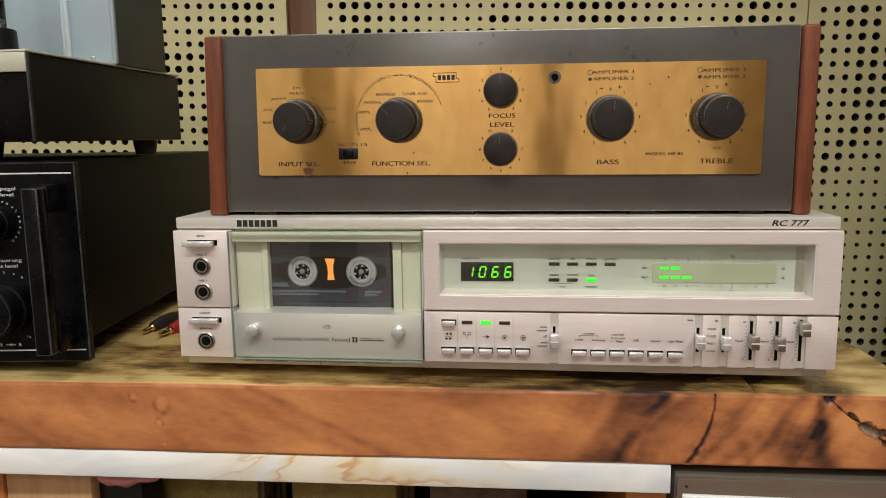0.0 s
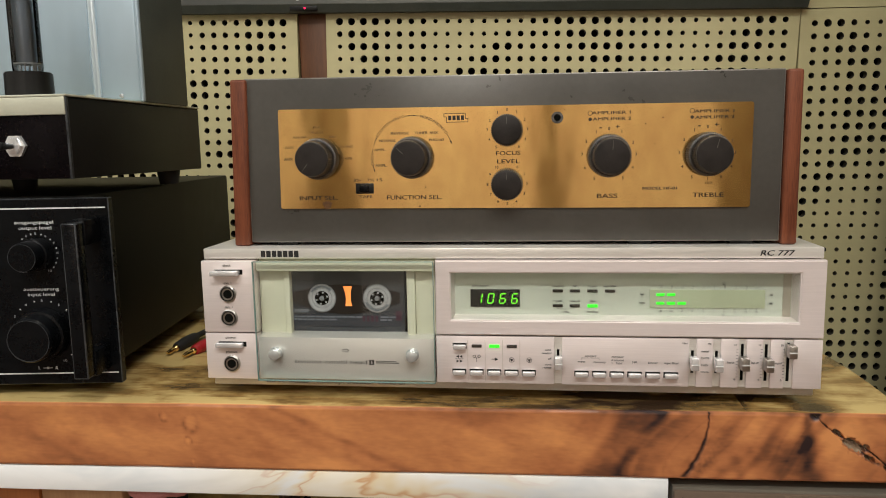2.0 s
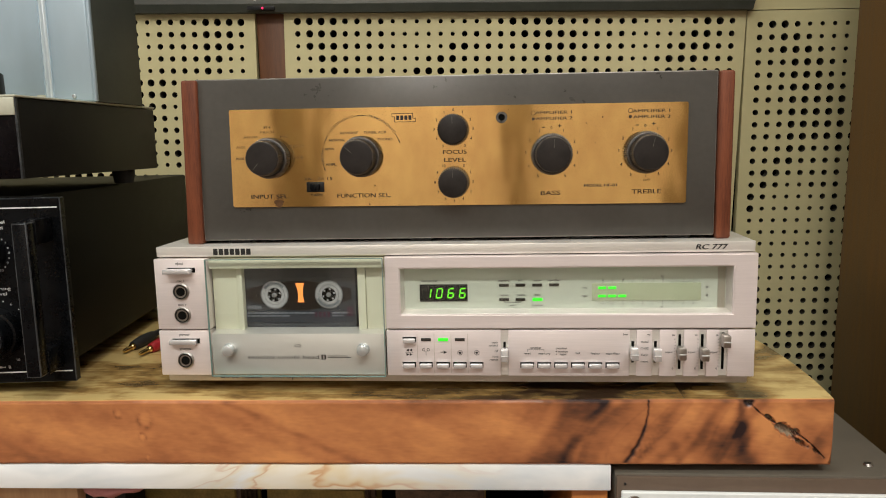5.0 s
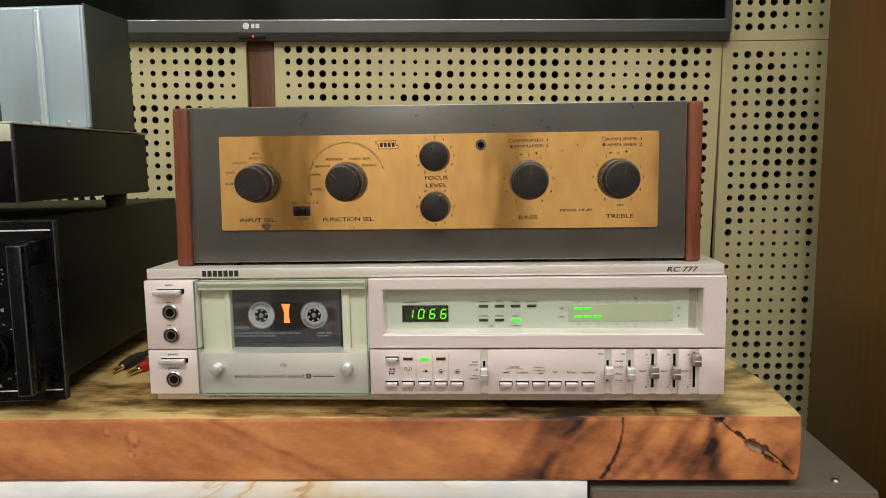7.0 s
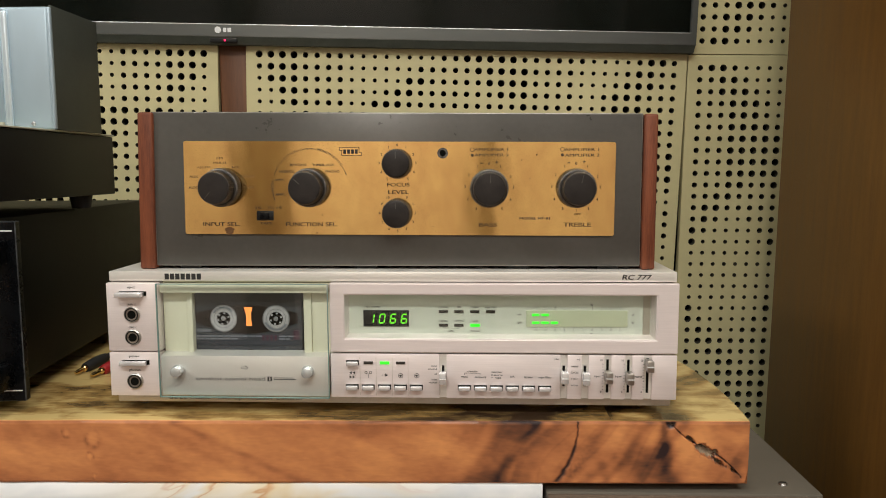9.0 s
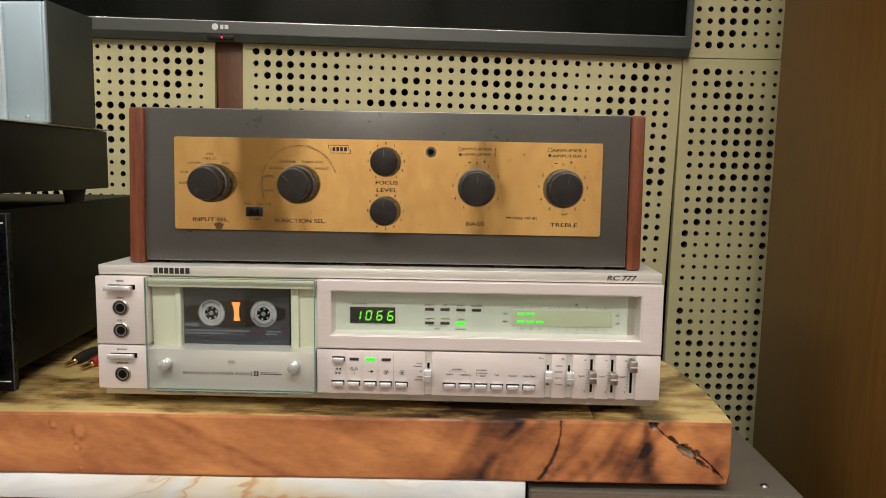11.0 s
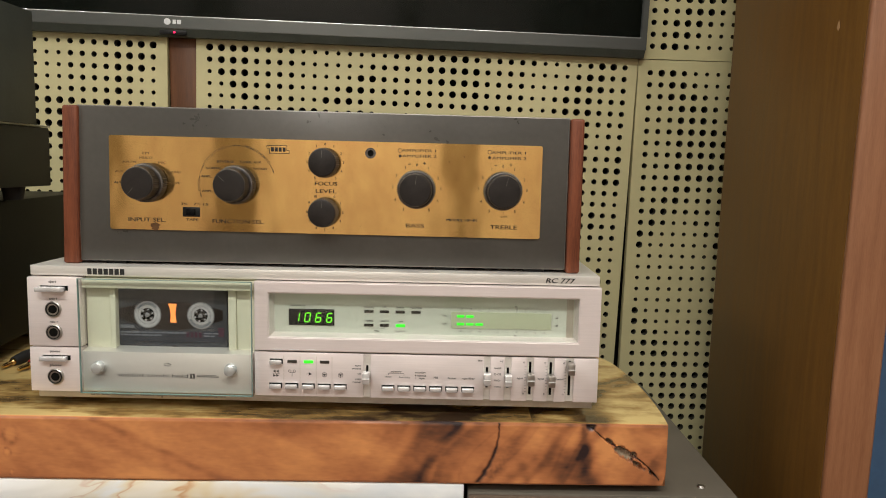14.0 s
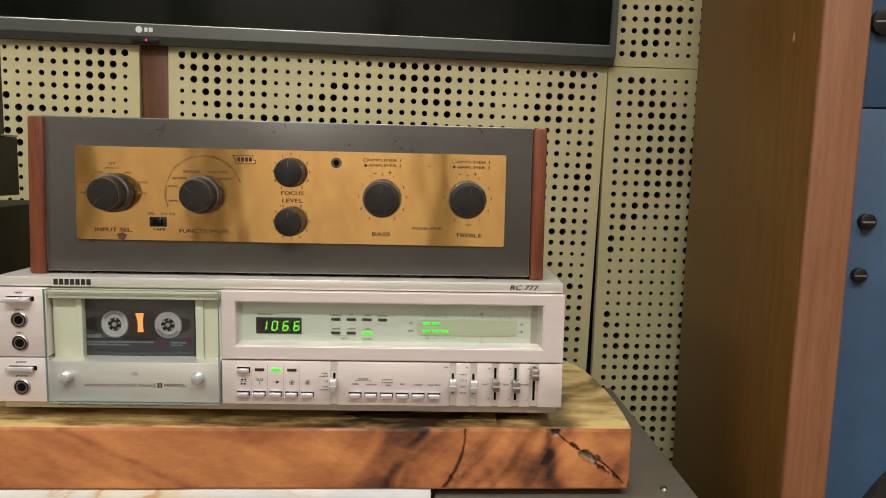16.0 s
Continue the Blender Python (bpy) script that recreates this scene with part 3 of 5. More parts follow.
def face_grain(x, z):
    """How dark the slab's front is: drifting figure, a diagonal dark vein, a black smear, knots and cracks. Also the depth of a crack."""
    wx, wz = x + 0.02 * noise.noise(Vector((x * 14, z * 20, 21))), z + 0.012 * noise.noise(Vector((x * 12, z * 18, 22)))
    v = 0.38 + 0.26 * noise.noise(Vector((wx * 9 + wz * 12, wz * 30, 3.1))) + 0.14 * noise.noise(Vector((wx * 26 + wz * 30, wz * 60, 8.0)))
    v += 0.07 * noise.noise(Vector((wx * 90 + wz * 60, wz * 120, 1.0))) + 0.04 * noise.noise(Vector((x * 260, z * 420, 1.5)))
    right = max(0.0, min(1.0, (x - 0.02) / 0.07))
    q = x - 0.66 * (z - 0.738) + 0.006 * noise.noise(Vector((x * 40, z * 50, 33)))
    v += right * (0.25 * noise.noise(Vector((q * 34, z * 9, 31))) + 0.20 * noise.noise(Vector((q * 95, z * 16, 32))))
    q = x + 2.05 * (z - 0.731) + 0.012 * noise.noise(Vector((x * 22, z * 40, 35)))
    v += (1 - right) * (0.14 * noise.noise(Vector((q * 13, z * 12, 34))) + 0.09 * noise.noise(Vector((q * 45, z * 20, 36))))
    d = x - (0.113 + (z - 0.738) * 0.66) + 0.004 * noise.noise(Vector((z * 90, x * 40, 5)))
    v += 0.40 * math.exp(-(d / 0.0058) ** 2) * (1 + 0.2 * noise.noise(Vector((x * 60, z * 60, 14)))) + 0.16 * math.exp(-((d + 0.009) / 0.006) ** 2) * (0.45 + 0.55 * max(0, min(1, (z - 0.700) / 0.03))) + 0.18 * math.exp(-((d + 0.017) / 0.010) ** 2)
    d = x - (0.2075 + (0.74 - z) * 0.10)
    fade = max(0.0, min(1.0, (0.738 - z) / 0.02))
    v += 0.60 * math.exp(-((d - 0.001) / (0.0018 + 0.0054 * fade)) ** 2) * (0.5 + 0.5 * fade) * (1 + 0.15 * noise.noise(Vector((x * 120, z * 60, 2))))
    v += 0.22 * math.exp(-((d + 0.016) / 0.010) ** 2) * fade
    v -= 0.20 * math.exp(-((x - 0.235) / 0.014) ** 2)
    d = x - (-0.147 + (0.731 - z) * 2.05 + 0.004 * noise.noise(Vector((z * 120, 0, 3))))
    v += 0.15 * math.exp(-(d / 0.0065) ** 2) * (1 + 0.8 * noise.noise(Vector((x * 60, z * 160, 17)))) + 0.10 * math.exp(-((d + 0.02) / 0.02) ** 2)
    for kx, kz, kr in ((-0.2465, 0.7305, 0.0030), (-0.2262, 0.7262, 0.0054), (-0.2290, 0.7120, 0.0026), (-0.2262, 0.6960, 0.0020)):
        q = math.hypot(x - kx, (z - kz) * 0.8) / kr
        v += 0.26 * math.exp(-((q - 1) / 0.34) ** 2) * (0.5 + 0.7 * (math.sin(math.atan2(z - kz, x - kx) * 1.0 + kx * 900) > -0.2)) * (0.6 + 0.6 * noise.noise(Vector((x * 300, z * 300, 4)))) - 0.15 * math.exp(-q * q)
    v += 0.20 * max(0.0, min(1.0, (x - 0.14) / 0.02)) * noise.noise(Vector((x * 70 + 1.5 * noise.noise(Vector((x * 30, z * 30, 51))), z * 26, 52)))
    q = x - 0.66 * (z - 0.738) - 1.8 * (z - 0.715) ** 2 + 0.010 * noise.noise(Vector((x * 16, z * 22, 61)))
    for k, a, w in ((30, 0.13, 0.10), (64, 0.09, 0.12)):
        n = noise.noise(Vector((q * k, z * 4, 60 + k)))
        v += a * (0.14 + 0.86 * right) * math.exp(-(n / w) ** 2) * (0.6 + 0.8 * noise.noise(Vector((x * 18, z * 30, k))))
    v += 0.06 * noise.noise(Vector((x * 90 + z * 60, z * 230, 71))) + 0.05 * noise.noise(Vector((x * 150, z * 700, 72)))
    v -= (1 - right) * 0.06
    deep = 0.0
    d = abs(x - crack_line(z))
    w = 0.0006 + 0.0013 * max(0, (0.728 - z) / 0.03)
    if d < 4 * w:
        k = math.exp(-(d / w) ** 2)
        v += 0.50 * k
        deep += 0.0010 * k
    v += 0.14 * math.exp(-((x - crack_line(z) - 0.006) / 0.006) ** 2) * max(0, min(1, (0.735 - z) / 0.03)) * (0.5 + noise.noise(Vector((x * 400, z * 400, 9))))
    if 0.210 < x < 0.270:
        for kx, kz, pl, pw in POCKETS:
            a, b = (x - kx) * 0.80 - (z - kz) * 0.60, (x - kx) * 0.60 + (z - kz) * 0.80
            q = math.hypot(a / pl, b / pw) * (1 + 0.45 * noise.noise(Vector((x * 420, z * 420, kx * 50))))
            k = math.exp(-q ** 6)
            deep += 0.006 * k
            v += 0.32 * math.exp(-((q - 1.08) / 0.16) ** 2)
        u = (x - 0.214) / 0.053
        w = 0.0006 + 0.0004 * noise.noise(Vector((x * 210, 0, 6)))
        d = abs(z - split_line(x)) / w
        k = math.exp(-d ** 4) if d < 3 else 0
        v += k * (0.55 + 0.6 * noise.noise(Vector((x * 160, z * 160, 12))))
        deep += 0.002 * k * (0.7 + 0.5 * noise.noise(Vector((x * 260, z * 260, 13))))
    q = math.hypot(x - 0.2145, z - 0.7385) / 0.0038
    v += 0.7 * math.exp(-q ** 4)
    deep += 0.002 * math.exp(-q ** 4)
    return max(0.0, min(1.0, v)), deep


def top_grain(x, y):
    wx = x + 0.02 * noise.noise(Vector((x * 12, y * 20, 41)))
    calm = 1 - 0.55 * max(0.0, min(1.0, (x - 0.20) / 0.02))
    v = 0.44 + calm * 0.50 * noise.noise(Vector((wx * 9 + y * 6, y * 34, 1.4))) + calm * 0.34 * noise.noise(Vector((wx * 26 - y * 20, y * 80 + x * 14, 7.2)))
    v += calm * 0.18 * noise.noise(Vector((wx * 70, y * 160, 2.2)))
    v += calm * (0.20 * noise.noise(Vector((wx * 30, y * 300, 9))) + 0.12 * noise.noise(Vector((wx * 120, y * 620, 10))))
    v -= 0.16 * max(0.0, 1 - (y + 0.017) / 0.005)
    v += 0.17 * max(0.0, min(1.0, (0.215 - x) / 0.02)) * max(0.0, min(1.0, (x + 0.06) / 0.08))
    v -= 0.25 * max(0.0, min(1.0, (x - 0.215) / 0.03))
    d = x - (0.098 + (y + 0.017) * 1.35)
    v += 0.40 * math.exp(-(d / 0.010) ** 2)
    v += 0.30 * math.exp(-((x - 0.03) / 0.05) ** 2) * (0.5 + noise.noise(Vector((x * 25, y * 80, 3))))
    d = y - (0.05 + (x - 0.22) * 0.9 + 0.02 * noise.noise(Vector((x * 30, 0, 0))))
    v += (0.50 * math.exp(-(d / 0.013) ** 2)) if x > 0.17 else 0
    v += 0.45 * math.exp(-((x - 0.222) / 0.018) ** 2 - ((y + 0.006) / 0.012) ** 2) + 0.28 * math.exp(-((x - 0.222) / 0.012) ** 2 - ((y - 0.03) / 0.04) ** 2)
    v += 0.34 * max(0.0, min(1.0, (x - 0.19) / 0.03)) * max(0.0, noise.noise(Vector((x * 20 - y * 34, y * 40 + x * 22, 81)))) * 1.6
    # lightened left of the deck to offset the amplifier's shadow
    v -= 0.20 * max(0.0, min(1.0, (-0.19 - x) / 0.03))
    v += 0.22 * math.exp(-((x + 0.235) / 0.05) ** 2) * (noise.noise(Vector((x * 30, y * 60, 5))))
    return max(0.0, min(1.0, v))


def slab_end(y):
    """Where the slab's right end lies at depth y."""
    return max(0.223, 0.2775 - 0.75 * (y - 0.055) ** 2 - 4.5 * max(0, y - 0.15) ** 2)


def slab():
    ZT, ZB, YF, YB = 0.740, 0.6905, -0.017, 0.405
    prof = []  # (y, z, what)
    ys = [YB + (YF + 0.002 - YB) * (i / 130) ** 0.5 for i in range(131)]
    prof += [(y, ZT, "top") for y in ys]
    prof += [(YF + 0.0006, ZT - 0.0006, "edge")]
    zs = [ZT - 0.002 - (ZT - ZB - 0.004) * i / 64 for i in range(65)]
    prof += [(YF, z, "front") for z in zs]
    prof += [(YF + 0.0008, ZB + 0.0006, "edge")]
    prof += [(y, ZB, "under") for y in ys[::-1]]
    xs = [-1.15 + 0.7 * i / 14 for i in range(14)] + [-0.45 + 0.57 * i / 410 for i in range(410)] + [0.12 + 0.1535 * i / 230 for i in range(231)]
    x_last = xs[-1]
    verts, cols, faces, mats, pits = [], [], [], [], []
    P = len(prof)
    for x in xs:
        for y, z, what in prof:
            s = max(0.0, (x - 0.10) / (x_last - 0.10))
            xx = x + s * s * (slab_end(y) - x_last)
            wave = 0.0016 * noise.noise(Vector((xx * 6, z * 8, 0.3))) + 0.0006 * noise.noise(Vector((xx * 40, z * 30, 2)))
            yy, zz = y, z
            if what == "front":
                g, deep = face_grain(xx, z)
                xx -= s ** 8 * 0.003 * max(0, (0.706 - z) / 0.016) ** 2
                yy = y + wave + deep
            elif what == "top":
                g = top_grain(xx, y)
                zz = z + (0.0004 * noise.noise(Vector((xx * 12, y * 12, 5))) if y < 0.0 else 0)
                yy = y + (wave if y < 0.01 else 0)
            else:
                # upper arris coloured darker to subdue the light it catches
                g = face_grain(xx, 0.7375)[0] + 0.14 if z > 0.735 else 0.35
                yy = y + wave
            verts.append((xx, yy + 0.025 * xx - 0.0017, zz))
            cols.append(g)
            pits.append(deep if what == "front" else 0.0)
    for i in range(len(xs) - 1):
        for j in range(P - 1):
            a = i * P + j
            faces.append((a, a + 1, a + P + 1, a + P))
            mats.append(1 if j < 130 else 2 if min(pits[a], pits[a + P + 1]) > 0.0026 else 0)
    base = (len(xs) - 1) * P
    for j in range(130):
        faces.append((base + j, base + j + 1, base + P - 2 - j, base + P - 1 - j))
        mats.append(0)
    faces.append(tuple(base + j for j in range(130, P - 130)))
    mats.append(0)
    me = bpy.data.meshes.new("wooden_slab")
    me.from_pydata(verts, [], faces)
    me.materials.append(WOOD_FRONT), me.materials.append(WOOD_TOP), me.materials.append(RAW_SPLIT)
    me.polygons.foreach_set("material_index", mats)
    at = me.attributes.new("grain", "FLOAT", "POINT")
    at.data.foreach_set("value", cols)
    me.shade_smooth()
    me.set_sharp_from_angle(angle=radians(40))
    me.update()
    return tagged(new("wooden_slab", me), "thick oiled live-edge wooden slab with dark veins and cracks", "shelf slab")


slab()

# ---------------------------------------------------------------- under the slab
MX = 0.1185


def yawed(bm):
    """Brings a part in line with the slab, whose left end stands a little forward."""
    for v in bm.verts:
        v.co.y += 0.025 * v.co.x - 0.0017
    return bm


shelf = tagged(link_mesh("marble_shelf", yawed(box(-1.15, MX, -0.0165, 0.40, 0.6705, 0.6902, 0.0012)), MARBLE), "white onyx marble shelf with amber veins under the slab", "shelf")

cab = thing("record_cabinet", (-0.4, 0.15, 0), "open wooden record cabinet with pale uprights", "cabinet")
part("upright", box(-0.366, -0.297, -0.004, 0.36, 0.0, 0.6705, 0.002), LIGHT_WOOD, cab, "pale pine upright")
part("upright", box(0.090, 0.1170, -0.010, 0.36, 0.0, 0.6705, 0.002), ORANGE_WOOD, cab, "orange varnished upright")
part("upright", box(-0.99, -0.96, 0.0, 0.36, 0.0, 0.6705, 0.002), ORANGE_WOOD, cab)
part("bottom_board", box(-0.96, 0.090, 0.01, 0.36, 0.28, 0.30, 0.002), LIGHT_WOOD, cab)
part("back_board", box(-0.96, 0.090, 0.361, 0.375, 0.0, 0.6705), VOID, cab)
part("side_panel", box(-0.60, -0.3665, -0.006, 0.010, 0.30, 0.6705, 0.001), ORANGE_WOOD, cab, "orange varnished front panel")


def record_stack(x0, x1, y0, count, top):
    """A leaning row of flat record sleeves seen from their worn upper edges."""
    ob = thing("record_stack", ((x0 + x1) / 2, y0 + 0.1, 0.30), "row of worn dark record sleeves standing in the cabinet", "records", "record rows")
    part("sleeve", box(x0, x1, y0 + 0.001 + 0.006 * count, y0 + 0.006 * count + 0.006, 0.30, top + 0.010, 0.001), SLEEVE_OLIVE, ob, "olive yellow card sleeve")
    for i in range(count):
        part("sleeve", box(x0 + random.uniform(0, 0.006), x1 - random.uniform(0, 0.006), y0 + 0.006 * i, y0 + 0.006 * i + 0.0048, 0.30, top - 0.012 + 0.0026 * i, 0.0008), SLEEVE_OLIVE if i == 0 and x0 < -0.1 else SLEEVE, ob)
    return ob


record_stack(-0.270, -0.182, 0.040, 8, 0.654)
record_stack(-0.164, -0.070, 0.040, 8, 0.652)
record_stack(-0.051, 0.024, 0.040, 8, 0.653)
bm = bmesh.new()
bmesh.ops.create_uvsphere(bm, u_segments=24, v_segments=14, radius=1)
for v in bm.verts:
    k = 1 + 0.45 * noise.noise(v.co * 1.3)
    v.co = Vector((-0.264 + v.co.x * 0.028 * k, 0.002 + v.co.y * 0.013, 0.6605 + v.co.z * (0.0058 - 0.0030 * v.co.x) * k + 0.005 * v.co.x + 0.0012 * math.sin(v.co.x * 9)))
cushion = tagged(link_mesh("pink_cloth", bm, PINK, 60), "crumpled dusty pink cloth tucked on top of the records", "cloth")
# black block added to hold the cloth and fill the dark gap
stand = thing("storage_box", (-0.270, 0.02, 0.30), "added black block that holds up the pink cloth", "box")
part("body", box(-0.2965, -0.262, 0.004, 0.036, 0.30, 0.6535, 0.002), BLACK, stand)

case = thing("metal_case", (0.24, 0.12, 0), "grey-brown painted metal case with a white front panel under the slab", "equipment case")
part("cover", box(0.1215, 0.3305, -0.0125, 0.285, 0.30, 0.6865, 0.0012), CASE_OLIVE, case, "metal lid tinted olive for the wall it reflects")
part("front_lip", box(0.1225, 0.3295, -0.0150, -0.0120, 0.300, 0.6845, 0.0006), CASE_BROWN, case)
part("front_panel", box(0.1255, 0.3290, -0.0190, -0.0150, 0.302, 0.6745, 0.0014, 3), WHITE_PANEL, case, "white enamelled front panel")
bm = bmesh.new()
bmesh.ops.create_cone(bm, cap_ends=True, segments=20, radius1=0.0034, radius2=0.0026, depth=0.0016, matrix=Matrix.Translation((0.3075, 0.0055, 0.6873)))
screw = part("screw", bm, STEEL_DULL, case, "domed steel screw")
part("slot", box(0.3050, 0.3100, 0.0050, 0.0060, 0.6879, 0.68825), INK, screw)
for cx, cz in ((0.1285, 0.6790), (0.3255, 0.6790)):
    part("rivet", lathe(cx, cz, [(-0.0158, 0.0008), (-0.0148, 0.0010)], 10), INK, case, "small dark rivet")
part("emblem", lathe(0.1345, 0.6665, [(-0.0196, 0.0050), (-0.0188, 0.0056)], 24), STEEL_DULL, case, "round grey emblem")
for cx in (0.15, 0.31):
    part("foot", box(cx - 0.015, cx + 0.015, 0.02, 0.26, 0.0, 0.3005, 0.002), BLACK, case)
case.location.z -= 0.0027

# ---------------------------------------------------------------- loudspeaker with a blue baffle
SPK_TURN = -5.2
spk = thing("loudspeaker", (0.402, -0.012, 0.0), "large walnut studio loudspeaker with a blue baffle and black bolts", "loudspeaker", turn=SPK_TURN)
spk.matrix_basis = pose(0.402, -0.012, 1.05, 1.8, 0.30, SPK_TURN) @ pose(0, 0, -1.05)
LIP, SW, SD, SH = 0.0345, 0.62, 0.357, 1.35


part("side_panel", box(0.0, LIP * 0.55, 0.006, SD, 0.05, SH, 0.001), SPK_SIDE, spk, "dark walnut side", local=True)
bm = box(0.0, LIP, 0.0, 0.0062, 0.05, SH, 0.0028, 3)
part("front_edge", bm, SPK_EDGE, spk, "reddish oiled front edge worn along its arris", local=True)
part("inner_side", box(LIP * 0.56, LIP, 0.0064, SD, 0.05, SH), SPK_EDGE, spk, local=True)
part("side_panel", box(SW - LIP, SW, 0.0, SD, 0.05, SH, 0.002), SPK_SIDE, spk, local=True)
part("top_panel", box(LIP + 0.0005, SW - LIP - 0.0005, 0.0, SD, SH - LIP, SH, 0.002), SPK_SIDE, spk, local=True)
part("bottom_panel", box(LIP + 0.0005, SW - LIP - 0.0005, 0.0, SD, 0.05, 0.05 + LIP, 0.002), SPK_SIDE, spk, local=True)
part("back_panel", box(LIP + 0.0005, SW - LIP - 0.0005, SD - 0.02, SD - 0.001, 0.09, SH - 0.04), VOID, spk, local=True)
part("baffle", box(LIP + 0.0005, SW - LIP - 0.0005, 0.014, 0.034, 0.0865, 0.9895, 0.0008), BLUE, spk, "blue painted lower baffle", local=True)
part("baffle", box(LIP + 0.0005, SW - LIP - 0.0005, 0.014, 0.034, 0.9905, SH - LIP - 0.0005, 0.0008), BLUE, spk, "blue painted upper baffle", local=True)
chip = bmesh.new()
for v in bmesh.ops.create_icosphere(chip, subdivisions=1, radius=1)["verts"]:
    v.co = Vector((v.co.x * 0.0004, 0.0550 + v.co.y * 0.0028 * (1 - 0.5 * v.co.z), 1.0480 + v.co.z * 0.0042))
part("chip", chip, LIGHT_WOOD, spk, "small pale chip in the veneer", local=True)
part("plinth", box(0.02, SW - 0.02, 0.03, SD - 0.02, 0.0, 0.0505), BLACK, spk, local=True)
for bx, bz, br in ((0.0500, 0.9035, 0.0062), (0.0480, 0.8615, 0.0055), (0.0490, 1.0530, 0.0100)):
    bolt = part("bolt", lathe(bx, bz, [(0.0080, br * 0.8), (0.0086, br), (0.0142, br)], 20), BLACK, spk, "black slotted bolt", local=True)
    part("slot", box(bx - br * 0.8, bx + br * 0.8, 0.0076, 0.0082, bz - 0.0007, bz + 0.0007), STEEL_DULL, bolt, local=True)
woofer = part("woofer", ring_flat(0.235, 0.585, 0.0141, 0.135, 0.190, 64, depth=0.008), RUBBER, spk, "black woofer surround", local=True)
part("cone", lathe(0.235, 0.585, [(0.0120, 0.03), (0.0160, 0.05), (0.0060, 0.137), (0.0138, 0.138)], 48), BLACK, woofer, local=True)

# ---------------------------------------------------------------- black power amplifier
amp = thing("power_amplifier", (-0.42, 0.11, 0.74), "black amplifier with a bar handle and level knobs on the slab", "amplifier")
AX1, AZ0, AZ1, AY = -0.2880, 0.7490, 0.8915, -0.0050


def rubbed(bm, share=0.0022):
    """Gives a box's narrow bevels the second, paler material: wear and painted highlight."""
    for f in bm.faces:
        if min(e.calc_length() for e in f.edges) < share:
            f.material_index = 1
    return bm


part("front_panel", rubbed(box(-0.71, AX1, AY, AY + 0.0075, AZ0, AZ1, 0.0007, 1)), [AMP_BLACK, EDGE_WEAR_LIGHT], amp, "satin black front panel with worn, highlit edges")
part("case", box(-0.705, AX1 - 0.0160, AY + 0.0076, 0.352, 0.7560, AZ1 + 0.0015, 0.0020), AMP_SIDE, amp, "crinkle black case")
for fx in (-0.66, -0.345):
    for fy in (0.05, 0.29):
        bm = bmesh.new()
        bmesh.ops.create_cone(bm, cap_ends=True, segments=24, radius1=0.013, radius2=0.015, depth=0.0178, matrix=Matrix.Translation((fx, fy, 0.7488)))
        part("foot", bm, RUBBER, amp)
bars("line", [(-0.4995, 0.8841, 0.418, 0.0010), (-0.4995, 0.7577, 0.418, 0.0009)], AY, INK_WHITE, amp)
handle = part("handle", rubbed(box(-0.3070, -0.2962, AY - 0.0350, AY - 0.0230, 0.7632, 0.8758, 0.0010, 2)), [AMP_BLACK, EDGE_WEAR_LIGHT], amp, "chunky black bar handle with rubbed, highlit edges")
for z0, z1 in ((0.7622, 0.7808), (0.8587, 0.8770)):
    part("mount", box(-0.3062, -0.2950, AY - 0.0240, AY, z0, z1, 0.001), AMP_BLACK, handle)
part("side_screw", lathe(-0.3045, 0.8120, [(0.024, 0.0022), (0.028, 0.0022)], 16), STEEL_DULL, amp, "small steel screw on the side")


def amp_knob(cx, cz, r, depth):
    k = part("knob", lathe(cx, cz, [(AY - depth, r * 0.90), (AY - depth + 0.0015, r * 0.97), (AY - 0.010, r), (AY - 0.0095, r * 1.10), (AY, r * 1.14)], 56), AMP_BLACK, amp, "satin black round knob")
    part("rim", ring_flat(cx, cz, AY - depth, r * 0.875, r * 0.90, 56, depth=0.0002), EDGE_WEAR_LIGHT, k)
    return k


amp_knob(-0.3442, 0.8500, 0.0112, 0.021)
amp_knob(-0.3442, 0.7890, 0.0172, 0.023)
for body, x, z, w in (("ausgangspegel", -0.3444, 0.8737, 0.0290), ("output level", -0.3440, 0.8695, 0.0245), ("aussteuerung", -0.3438, 0.8232, 0.0265), ("input level", -0.3440, 0.8191, 0.0203)):
    writing(body, x, z, AY - 0.0002, 0.0036, INK_WHITE, amp, width=w, bold=0.0)
for cx, cz, r, spec in ((-0.3442, 0.8500, 0.0153, ((4, 118), (5, 90), (6, 61), (7, 31), (8, 2), (9, -28), (10, -57))),
                        (-0.3442, 0.7890, 0.0254, ((3, 148), (4, 119), (5, 90), (6, 60), (10, -58)))):
    for num, ang in spec:
        writing(str(num), cx + r * math.cos(radians(ang)), cz + r * math.sin(radians(ang)), AY - 0.0002, 0.0026, INK_SILVER, amp, wide=1.3, bold=0.0)
    bm = bmesh.new()
    for ang in range(-52, 140, 29):
        ring_flat(cx + r * math.cos(radians(ang + 10)), cz + r * math.sin(radians(ang + 10)), AY, 0.0001, 0.0005, 8, bm=bm)
    part("scale_dots", bm, INK_WHITE, amp)
writing("L", -0.3509, 0.7620, AY - 0.0002, 0.0034, INK_WHITE, amp)
writing("R", -0.3376, 0.7618, AY - 0.0002, 0.0034, INK_WHITE, amp)
bars("balance_mark", [(-0.3442, 0.7619, 0.007, 0.0005), (-0.3442, 0.7619, 0.0016, 0.0016)], AY, INK_WHITE, amp)

# the amplifier stands a little turned about its front corner
amp.matrix_basis = Matrix.Translation((AX1, AY, 0)) @ pose(0, 0, 0, 0, 0, 6.5) @ Matrix.Translation((-AX1, -AY, 0)) @ amp.matrix_basis

